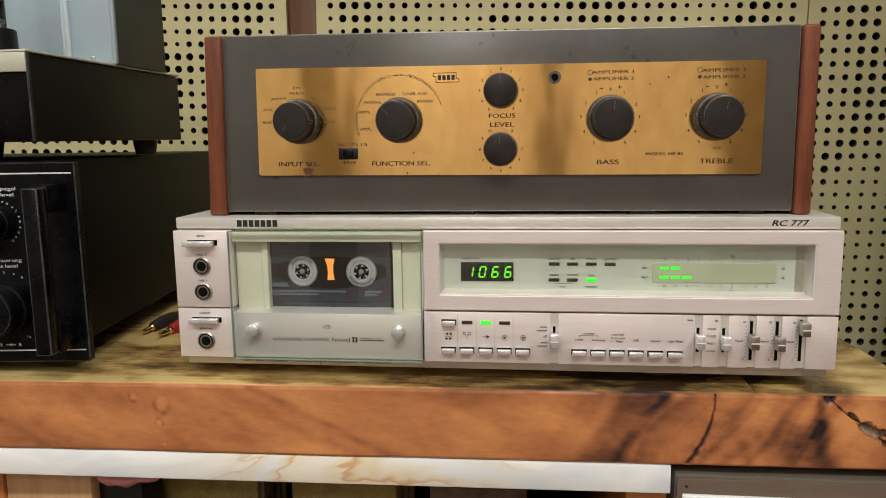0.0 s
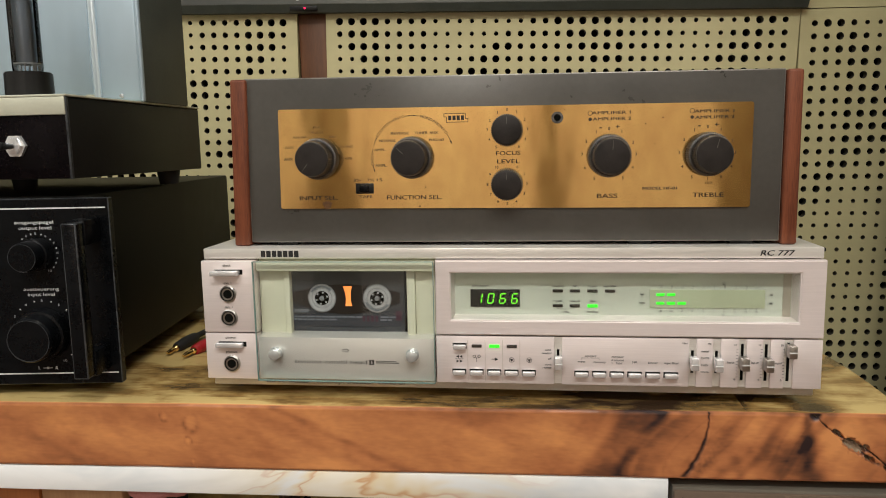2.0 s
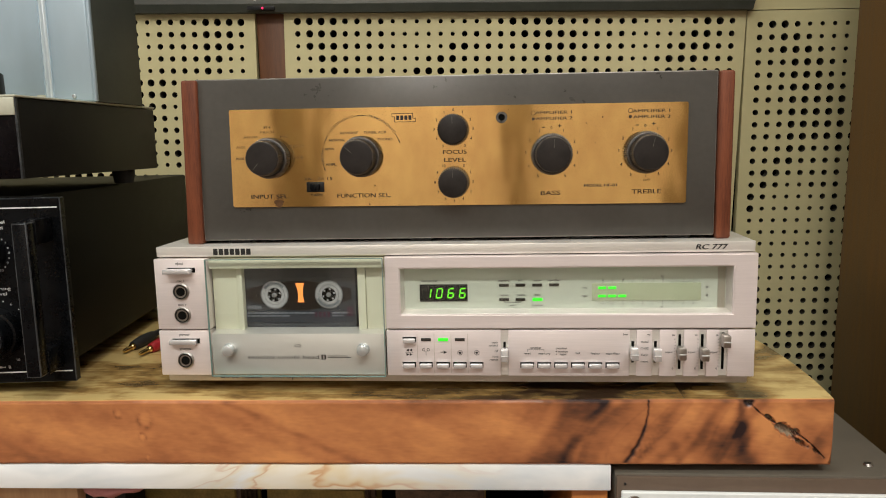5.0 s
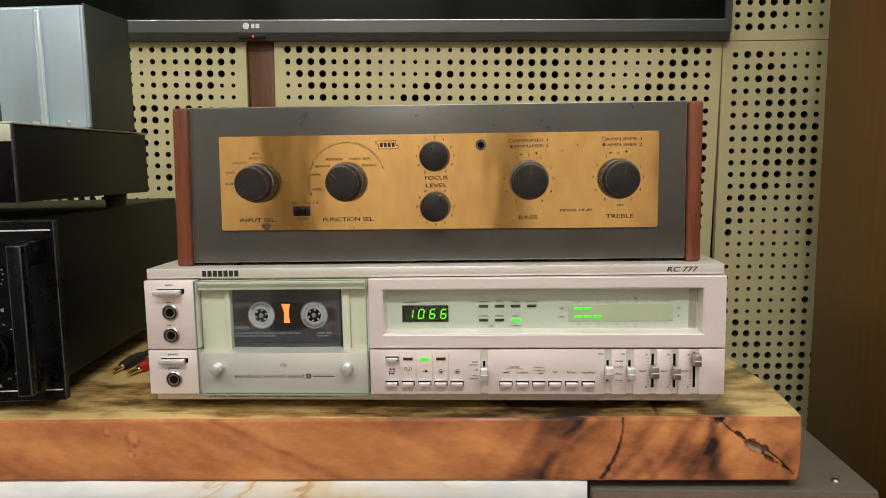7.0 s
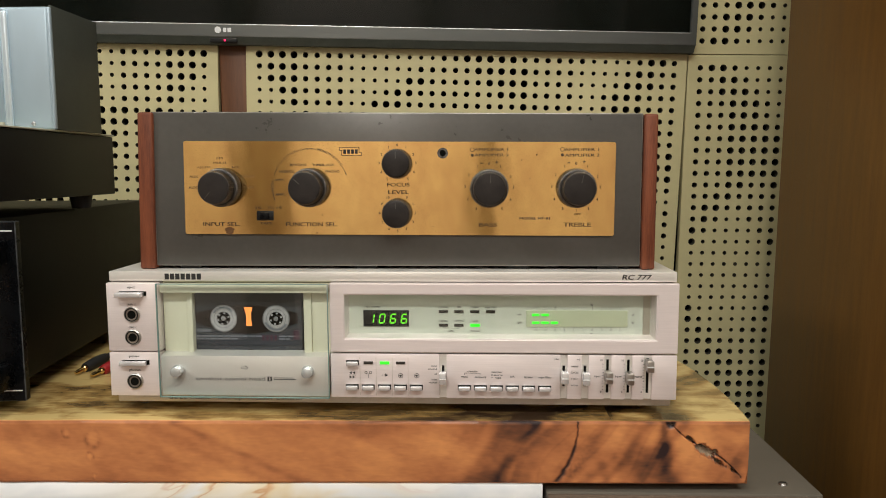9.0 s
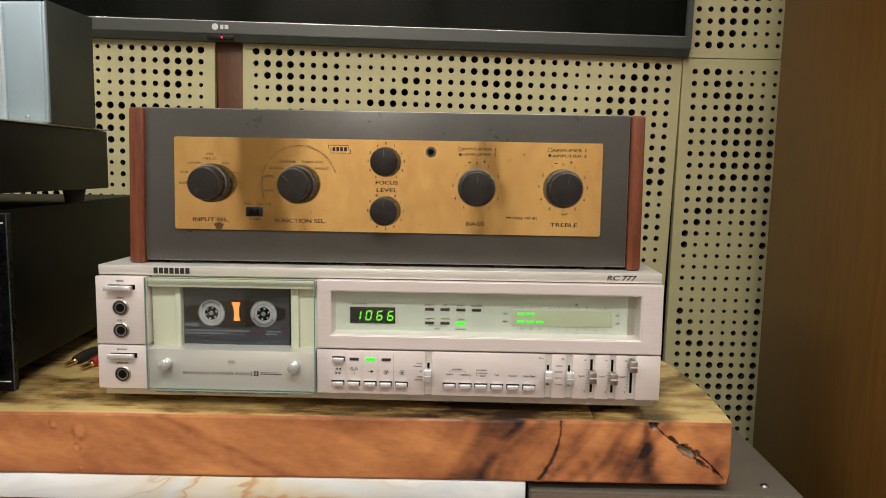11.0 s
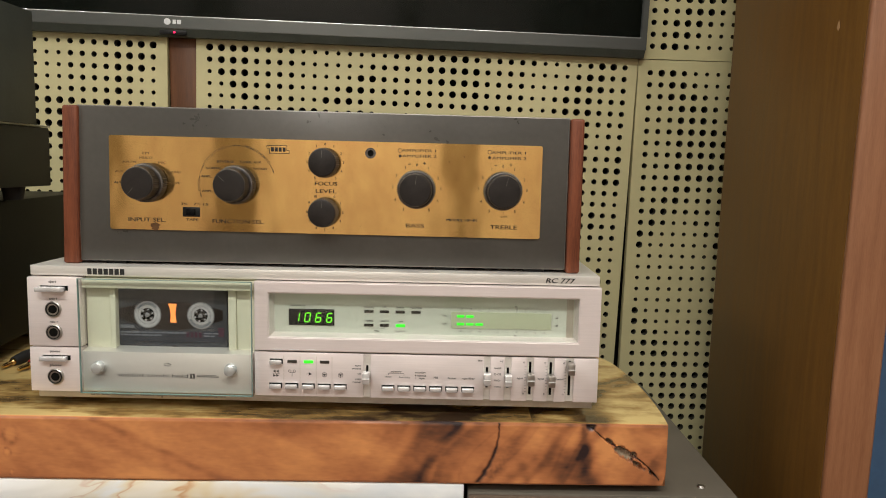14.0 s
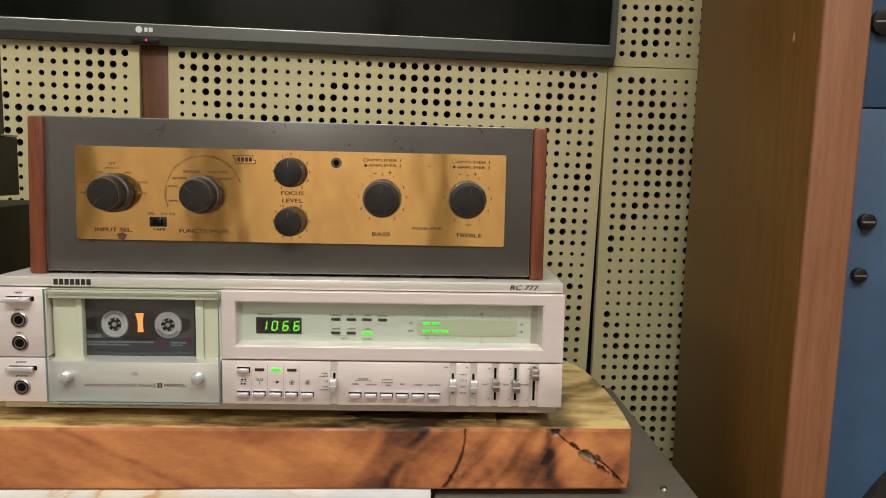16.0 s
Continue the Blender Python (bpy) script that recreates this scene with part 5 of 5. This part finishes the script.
bars("bracket", [(0.0474, 0.8094, 0.0120, 0.0002), (0.0415, 0.8100, 0.0002, 0.0012), (0.0533, 0.8100, 0.0002, 0.0012)], PY, INK_GREY, disp, 0.0002)
meter = part("level_meter", box(0.1042, 0.1802, PY - 0.0008, PY + 0.001, 0.8108, 0.8234, 0.0002), DIAL_STRIP, disp, "green-grey level meter window")
for cz, lit in ((0.8201, 2), (0.8141, 3)):
    for i in range(lit):
        led(0.1112 + 0.0071 * i, cz, True, meter, PY - 0.0008, 0.0054, 0.0017)
for cz, body in ((0.8201, "left"), (0.8141, "right")):
    writing(body, 0.0990, cz, PY - 0.0002, 0.0020, INK_GREY, disp, wide=1.15)
    writing("dB", 0.1842, cz, PY - 0.0002, 0.0020, INK_GREY, disp)
for cz in (0.8256, 0.8083):
    for i, body in enumerate(("-20", "-15", "-10", "-7", "-4", "-1", "0", "+1", "+3", "+5")):
        writing(body, 0.1115 + 0.00705 * i, cz, PY - 0.0002, 0.0018, INK_GREY, disp)
bars("ticks", [(0.1115 + 0.00705 * i, z, 0.0002, 0.0008) for i in range(10) for z in (0.8241, 0.8100)], PY, INK_GREY, disp, 0.0002)
bars("double_mark", [(0.1532, 0.8282, 0.0022, 0.0004), (0.1532, 0.8273, 0.0022, 0.0004), (0.1532, 0.8060, 0.0022, 0.0004), (0.1532, 0.8051, 0.0022, 0.0004)], PY, INK, disp, 0.0002)

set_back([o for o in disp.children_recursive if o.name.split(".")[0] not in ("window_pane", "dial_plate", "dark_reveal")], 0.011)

# lower right: keys and sliders
part("recess", box(-0.0450, 0.2190, -0.0042, 0.004, 0.7550, 0.7888), SILVER_TOP, deck, "recessed silver ground between the control panels")
keys = []
for a, b in ((-0.0450, 0.0393), (0.0447, 0.1318), (0.1368, 0.1478), (0.1530, 0.1650), (0.1700, 0.1808), (0.1858, 0.1948), (0.2008, 0.2196)):
    keys.append(part("control_panel", box(a, b, FY, -0.0041, 0.7547, 0.7892, 0.0005), SILVER, deck, "brushed silver control panel"))


def push_button(cx, cz, parent):
    # black patch lies on the panel as the shade round the button
    part("button_well", box(cx - 0.0050, cx + 0.0050, FY - 0.0003, FY + 0.0002, cz - 0.0021, cz + 0.0019), VOID, parent)
    part("push_button", box(cx - 0.0045, cx + 0.0045, FY - 0.0042, FY, cz - 0.0020, cz + 0.0012, 0.0006), CHROME, parent, "small bright push button")


for cx in (-0.0285, -0.0160, -0.0033, 0.0090, 0.0213):
    push_button(cx, 0.7632, keys[0])
push_button(-0.0280, 0.7822, keys[0])
for cx in (0.0583, 0.0706, 0.0828, 0.0950, 0.1074, 0.1198):
    push_button(cx, 0.7632, keys[1])
for cx, lit in ((-0.0157, False), (-0.0031, True), (0.0093, False)):
    led(cx, 0.7822, lit, keys[0], FY, 0.0072, 0.0022)
bars("groove_line", [(x, 0.7715, 0.00025, 0.030) for x in (-0.0222, -0.0097, 0.0028, 0.0150)], FY, CHIN, keys[0], 0.00015)
# short white bars painted as highlights on the frame's lower edge
bars("highlight_line", [(x, 0.7915, 0.0075, 0.0004) for x in (-0.0275, -0.0140, -0.0015)], FY, INK_WHITE, deck, 0.0002)


def tri(cx, cz, s, way):
    return [(cx - way * s * 0.5, cz - s * 0.6), (cx + way * s * 0.6, cz), (cx - way * s * 0.5, cz + s * 0.6)]


bm = bmesh.new()
for z, w in ((0.7742, -1), (0.7708, 1)):
    for d in (-0.0012, 0.0012):
        p = tri(-0.0283 + d, z, 0.0018, w)
        polygon(p if w > 0 else p[::-1], FY, 0.0002, bm=bm)
box(-0.0312, -0.0254, FY - 0.0002, FY, 0.7724, 0.7726, bm=bm)
ring_flat(-0.0176, 0.7745, FY, 0.0008, 0.0011, 16, depth=0.0002, bm=bm), ring_flat(-0.0141, 0.7745, FY, 0.0008, 0.0011, 16, depth=0.0002, bm=bm)
box(-0.0176, -0.0141, FY - 0.0002, FY, 0.7733, 0.7735, bm=bm), box(-0.0160, -0.0157, FY - 0.0002, FY, 0.7702, 0.7734, bm=bm)
box(-0.0052, -0.0025, FY - 0.0002, FY, 0.7724, 0.7727, bm=bm)
polygon(tri(-0.0018, 0.77255, 0.0022, 1), FY, 0.0002, bm=bm)
for cx in (0.0092, 0.0216):
    ring_flat(cx, 0.7722, FY, 0.0016, 0.0019, 24, depth=0.0002, bm=bm)
    polygon([(cx - 0.0012, 0.7728), (cx, 0.7708), (cx + 0.0012, 0.7728)], FY, 0.0002, bm=bm)
part("symbols", bm, INK, keys[0], smooth=0)
for body, z in (("auto", 0.7800), ("rewind", 0.7776), ("off", 0.7735), ("auto", 0.7694), ("repeat", 0.7670)):
    writing(body, 0.0372, z, FY - 0.0002, 0.0021, INK_GREY, keys[0], "RIGHT", wide=1.15)
for body, x, z in (("counter", 0.0645, 0.7760), ("reset", 0.0583, 0.7718), ("memory", 0.0708, 0.7716), ("monitor", 0.0832, 0.7756), ("source", 0.0842, 0.7732), ("tape", 0.0842, 0.7711),
                   ("NR", 0.0950, 0.7718), ("limiter", 0.1074, 0.7716), ("mpx filter", 0.1200, 0.7716)):
    writing(body, x, z, FY - 0.0002, 0.0022, INK_GREY, keys[1], wide=1.15)
bars("bracket", [(0.0645, 0.7745, 0.0120, 0.0002), (0.0585, 0.7738, 0.0002, 0.0014), (0.0705, 0.7738, 0.0002, 0.0014), (0.0795, 0.7732, 0.0008, 0.0008), (0.0795, 0.7711, 0.0008, 0.0004)], FY, INK, keys[1], 0.0002)
writing("bias", 0.1288, 0.7860, FY - 0.0002, 0.0021, INK_GREY, keys[1], wide=1.1)
writing("eq", 0.1452, 0.7860, FY - 0.0002, 0.0021, INK_GREY, keys[2], wide=1.1)
for body, z in (("metal", 0.7804), ("CrO2", 0.7755), ("FeCr", 0.7706), ("norm", 0.7657)):
    writing(body, 0.1424, z, FY - 0.0002, 0.0022, INK_GREY, keys[2], wide=1.1)
for x, body, k in ((0.1596, "input", 3), (0.1756, "input", 4), (0.1902, "output", 5)):
    writing(body, x, 0.7728, FY - 0.0002, 0.0022, INK_GREY, keys[k], wide=1.1)
    writing("10", x + 0.0028, 0.7852, FY - 0.0002, 0.0020, INK_GREY, keys[k])
    writing("0", x + 0.0028, 0.7606, FY - 0.0002, 0.0020, INK_GREY, keys[k])
    bars("ticks", [(x + 0.0042, 0.7625 + 0.0022 * i, 0.0012, 0.0002) for i in range(10)], FY, INK_GREY, keys[k], 0.0002)


def slider(cx, cz, z0, z1, dark):
    s = part("slider", box(cx - 0.0009, cx + 0.0009, -0.0046, -0.0040, z0, z1), VOID, deck, "vertical slide control")
    bm = box(cx - 0.0026, cx + 0.0026, FY - 0.0095, FY - 0.0010, cz - 0.0044, cz + 0.0044, 0.0007)
    part("cap", bm, STEEL_DULL if dark else CHROME, s, "grey metal slider cap")
    part("index_line", box(cx - 0.0026, cx + 0.0026, FY - 0.0098, FY - 0.0090, cz - 0.0003, cz + 0.0003), INK_WHITE, s)


slider(0.0420, 0.7722, 0.7660, 0.7800, False)
slider(0.1343, 0.7732, 0.7645, 0.7805, False)
slider(0.1504, 0.7725, 0.7645, 0.7805, False)
slider(0.1675, 0.7735, 0.7597, 0.7855, True)
slider(0.1833, 0.7728, 0.7597, 0.7855, True)
slider(0.1978, 0.7826, 0.7597, 0.7868, True)

# ---------------------------------------------------------------- brass-fronted amplifier on the deck
EY = 0.0130
brass_amp = thing("brass_amplifier", (0.0, 0.10, 0.8524), "grey enamel amplifier with a worn brass front and wooden cheeks", "amplifier")


def tilt_top(bm):
    """The cabinet stands a touch higher at its left end."""
    for v in bm.verts:
        if v.co.z > 0.93:
            v.co.z -= 0.0095 * (v.co.x + 0.19)
    return bm


part("cabinet", tilt_top(rubbed(box(-0.1860, 0.1940, EY, 0.205, 0.8548, 0.9755, 0.0009, 2))), [HAMMER, ENAMEL_EDGE], brass_amp, "grey-brown enamelled steel cabinet")
for x0, x1 in ((-0.1984, -0.1863), (0.1943, 0.2048)):
    bm = box(x0, x1, EY - 0.0030, 0.207, 0.8526, 0.9750, 0.0018, 3)
    for v in bm.verts:
        if x1 < 0:
            v.co.x += 0.0030 * (v.co.z - 0.853) / 0.12
    part("cheek", tilt_top(bm), REDWOOD, brass_amp, "red-brown wooden end cheek")
for fx in (-0.16, -0.02, 0.10, 0.17):
    part("foot", box(fx - 0.008, fx + 0.008, EY + 0.004, EY + 0.02, 0.8524, 0.8550), RUBBER, brass_amp)
BY = EY - 0.0014
bm = bmesh.new()
pts = []
for cx, cz, a0 in ((0.1717, 0.8802, -90), (0.1720, 0.9488, 0), (-0.1588, 0.9512, 90), (-0.1598, 0.8818, 180)):
    for k in range(5):
        a = radians(a0 + 22.5 * k)
        pts.append((cx + 0.0015 * math.cos(a), cz + 0.0015 * math.sin(a)))
brass = part("brass_plate", polygon(pts, EY, 0.0014), BRASS, brass_amp, "brushed brass front plate, rubbed and spotted")
rnd = random.Random(5)
blot = [(-0.1262 + (0.0034 + 0.0012 * rnd.random() * (1 if k % 2 else -1)) * math.cos(math.tau * k / 18) * (1.1 if k < 9 else 0.9), 0.8828 + (0.0026 + 0.0011 * rnd.random()) * math.sin(math.tau * k / 18)) for k in range(18)]
part("tarnish_spot", polygon(blot, BY, 0.00005), STAIN, brass, "dark tarnish blot")
for cx, cz, r in ((0.1020, 0.9370, 0.0005), (0.1135, 0.9410, 0.0006), (0.1085, 0.9230, 0.0004), (0.0465, 0.9480, 0.0004), (0.0340, 0.8860, 0.0004), (-0.0525, 0.8950, 0.0005), (-0.0570, 0.8812, 0.0006), (-0.0350, 0.8805, 0.0004)):
    part("speck", ring_flat(cx, cz, BY, 0.0, r, 8, depth=0.00006), STAIN, brass)
jack = part("pilot_jack", ring_flat(0.0415, 0.9425, BY, 0.0024, 0.0041, 28, depth=0.0012), KNURL, brass_amp, "small steel-rimmed pilot hole")
part("bore", lathe(0.0415, 0.9425, [(BY - 0.0006, 0.0025), (BY + 0.0002, 0.0025)], 20), VOID, jack)


def dual_knob(cx, cz, turn):
    k = part("skirt_knob", lathe(cx, cz, [(BY - 0.0106, 0.0132), (BY - 0.0100, 0.0149, 1), (BY - 0.0022, 0.0152, 1), (BY - 0.0012, 0.0145)], 120, 0.075), KNURL, brass_amp, "dark knurled skirt of a double knob")
    part("rubbed_face", lathe(cx, cz, [(BY - 0.0111, 0.0126), (BY - 0.0105, 0.0134)], 48), KNOB, k)
    part("cap_knob", lathe(cx, cz, [(BY - 0.0229, 0.0114), (BY - 0.0222, 0.0121), (BY - 0.0212, 0.0125, 1), (BY - 0.0110, 0.0128, 1)], 104, 0.075), KNURL, k, "knurled rim of the upper knob")
    part("cap_face", lathe(cx, cz, [(BY - 0.0236, 0.0099), (BY - 0.0234, 0.0114), (BY - 0.0227, 0.0118)], 48), KNOB, k, "smooth black-brown knob face")
    bm = box(-0.0002, 0.0002, BY - 0.02375, BY - 0.02355, 0.0045, 0.0105)
    bmesh.ops.transform(bm, verts=bm.verts, matrix=Matrix.Translation((cx, 0, cz)) @ pose(0, 0, 0, 0, turn, 0))
    part("index_line", bm, KNURL, k)


def small_knob(cx, cz):
    k = part("level_knob", lathe(cx, cz, [(BY - 0.0140, 0.0100), (BY - 0.0135, 0.0110, 1), (BY - 0.0010, 0.0116, 1)], 88, 0.075), KNURL, brass_amp, "black knurled level knob")
    part("cap_face", lathe(cx, cz, [(BY - 0.0150, 0.0090), (BY - 0.0147, 0.0100), (BY - 0.0139, 0.0104)], 40), KNOB, k)
    part("index_line", box(cx - 0.0002, cx + 0.0002, BY - 0.01515, BY - 0.0149, cz + 0.004, cz + 0.009), KNURL, k)


dual_knob(-0.1300, 0.9168, -140)
dual_knob(-0.0614, 0.9165, -48)
dual_knob(0.0772, 0.9155, 4)
dual_knob(0.1436, 0.9155, 14)
small_knob(0.0065, 0.9345)
small_knob(0.0062, 0.8965)
TY = BY - 0.0001
for body, x, z, s, w, m in (
        ("INPUT SEL.", -0.1325, 0.8878, 0.0055, 0.0290, INK_BRASS), ("FUNCTION SEL.", -0.0612, 0.8876, 0.0055, 0.0402, INK_BRASS), ("FOCUS", 0.0070, 0.9183, 0.0052, 0.0172, INK_BRASS),
        ("LEVEL", 0.0070, 0.9125, 0.0052, 0.0160, INK_BRASS), ("BASS", 0.0762, 0.8872, 0.0056, 0.0140, INK_BRASS), ("TREBLE", 0.1450, 0.8872, 0.0056, 0.0208, INK_BRASS),
        ("AMPLIFIER 1", 0.0790, 0.9450, 0.0038, 0.0262, INK_BRASS), ("AMPLIFIER 2", 0.0790, 0.9408, 0.0038, 0.0262, INK_BRASS),
        ("AMPLIFIER 1", 0.1480, 0.9446, 0.0038, 0.0262, INK_BRASS), ("AMPLIFIER 2", 0.1480, 0.9404, 0.0038, 0.0262, INK_BRASS), ("MODEL HF-81", 0.1125, 0.8922, 0.0036, 0.0232, INK),
        ("TAPE", -0.0970, 0.8885, 0.0034, 0.0096, INK_BRASS), ("3\u00be", -0.1030, 0.9006, 0.0036, 0.0052, INK_BRASS), ("7\u00bd", -0.0930, 0.9006, 0.0036, 0.0050, INK_BRASS), ("15", -0.0868, 0.9006, 0.0036, 0.0040, INK_BRASS),
        ("NORMAL", -0.0797, 0.9287, 0.0034, 0.0122, INK_BRASS), ("REVERSE", -0.0706, 0.9338, 0.0034, 0.0130, INK_BRASS), ("TUNER, AUX", -0.0513, 0.9338, 0.0034, 0.0168, INK_BRASS), ("PHONO", -0.0440, 0.9287, 0.0034, 0.0108, INK_BRASS),
        ("AMPL.", -0.0853, 0.9223, 0.0034, 0.0084, INK_BRASS), ("AMPL.", -0.0848, 0.9110, 0.0034, 0.0084, INK_BRASS), ("AUX", -0.1530, 0.9250, 0.0034, 0.0068, INK_WORN), ("AUX", -0.1540, 0.9165, 0.0034, 0.0068, INK_BRASS),
        ("AM-FM", -0.1450, 0.9322, 0.0032, 0.0104, INK_WORN), ("FM", -0.1322, 0.9392, 0.0032, 0.0046, INK_WORN), ("MULTI", -0.1322, 0.9357, 0.0032, 0.0098, INK_WORN), ("MIC", -0.1195, 0.9322, 0.0032, 0.0060, INK_WORN),
        ("PHONO", -0.1105, 0.9250, 0.0034, 0.0108, INK_WORN), ("TAPE", -0.1100, 0.9165, 0.0034, 0.0078, INK_WORN), ("OFF", 0.1452, 0.8955, 0.0030, 0.0050, INK_WORN)):
    writing(body, x, z, TY, s * 0.80, m, brass_amp, width=w, bold=0.05 if m is INK else 0.03)
for cx in (0.0642, 0.1330):
    part("ring_mark", ring_flat(cx, 0.9450, BY, 0.0013, 0.0017, 24, depth=0.0001), INK_BRASS, brass_amp)
    part("dot_mark", ring_flat(cx, 0.9408, BY, 0.0, 0.0012, 16, depth=0.0001), INK_BRASS, brass_amp)


def dial_numbers(cx, cz, r, spec, size=0.0030):
    for body, ang in spec:
        a = radians(ang)
        writing(body, cx + r * math.cos(a), cz + r * math.sin(a), TY, size, INK_BRASS, brass_amp)


for cx in (0.0772, 0.1436):
    dial_numbers(cx, 0.9155, 0.0186, (("0", 90), ("1", 118), ("1", 62), ("2", 147), ("2", 28), ("3", 176), ("3", 2), ("4", 207), ("4", -28), ("5", 238), ("5", -58)))
    writing("-", cx - 0.0058, 0.9352, TY, 0.0060, INK_BRASS, brass_amp, wide=1.3)
    writing("+", cx + 0.0058, 0.9352, TY, 0.0050, INK_BRASS, brass_amp)
bars("off_mark", [(0.1445, 0.8985, 0.0003, 0.0022)], BY, INK_WORN, brass_amp, 0.0001)
dial_numbers(0.0065, 0.9345, 0.0142, (("0", 90), ("1", 62), ("1", 118), ("2", 30), ("2", 150), ("3", 2), ("3", 178), ("4", -27), ("4", 207), ("5", -55), ("5", 236)), 0.0028)
dial_numbers(0.0062, 0.8965, 0.0140, (("10", 122), ("0", 58), ("1", 30), ("2", 0), ("3", -30), ("4", -62), ("5", -90), ("6", 242), ("7", 212), ("8", 180), ("9", 150)), 0.0028)
sw = part("tape_switch", box(-0.1042, -0.0908, BY - 0.0006, BY + 0.001, 0.8908, 0.8984, 0.0004), BLACK, brass_amp, "small black slide switch")
part("knob", box(-0.1010, -0.0940, BY - 0.0030, BY - 0.0004, 0.8918, 0.8972, 0.0006), AMP_BLACK, sw)
CXA, CZA, RA = -0.0614, 0.9165, 0.0298
for a0, a1 in ((-14, -10), (22, 34), (80, 101), (152, 163), (167, 172), (190, 196)):
    if a0 > 0:
        part("arc_line", ring_flat(CXA, CZA, BY, RA - 0.00018, RA + 0.00018, 360, a0, a1, 0.0001), INK_BRASS, brass_amp, smooth=0)
for a, way in ((22, -1), (93, 1), (88, -1), (151, 1), (172, -1), (196, 1)):
    c, s = math.cos(radians(a)), math.sin(radians(a))
    tx, tz = -s * way, c * way
    px, pz = CXA + RA * c, CZA + RA * s
    part("arrow_head", polygon([(px + tx * 0.0022, pz + tz * 0.0022), (px - c * 0.0006, pz - s * 0.0006), (px + c * 0.0006, pz + s * 0.0006)], BY, 0.0001), INK_BRASS, brass_amp, smooth=0)


def arc_word(word, start, step, m):
    for i, ch in enumerate(word):
        a = start - step * i
        writing(ch, CXA + RA * math.cos(radians(a)), CZA + RA * math.sin(radians(a)), TY, 0.0029, m, brass_amp, spin=a - 90, wide=1.05)


arc_word("MONOPHONIC", 76.5, 4.5, INK_BRASS)
arc_word("STEREOPHONIC", 149, 4.2, INK_WORN)
for ch, a in zip("CHECK", (189, 185, 181.5, 178, 174.5)):
    writing(ch, CXA + RA * math.cos(radians(a)), CZA + RA * math.sin(radians(a)), TY, 0.0027, INK_BRASS, brass_amp, spin=a - 90)
bm = bmesh.new()
LX0, LX1, LZ0, LZ1, LW = -0.0385, -0.0210, 0.9408, 0.9472, 0.0004
for x0, x1, z0, z1 in ((LX0, LX1 - 0.0018, LZ1 - LW, LZ1), (LX0 + 0.0022, LX1, LZ0, LZ0 + LW), (LX0, LX0 + LW, LZ1 - 0.0022, LZ1), (LX1 - LW, LX1, LZ0, LZ0 + 0.0026),
                       (LX0, LX0 + 0.0022, LZ1 - 0.0026, LZ1 - 0.0022), (LX0 + 0.0022 - LW, LX0 + 0.0022, LZ0, LZ1 - 0.0022), (LX1 - 0.0022, LX1, LZ0 + 0.0024, LZ0 + 0.0028), (LX1 - 0.0022, LX1 - 0.0018, LZ0 + 0.0024, LZ1)):
    box(x0, x1, BY - 0.0001, BY + 0.0001, z0, z1, bm=bm)
for i in range(4):
    box(-0.0352 + 0.0030 * i, -0.0352 + 0.0030 * i + 0.0022, BY - 0.0001, BY + 0.0001, 0.9424, 0.9456, bm=bm)
part("maker_badge", bm, INK, brass_amp, "black outlined maker's badge", smooth=0)
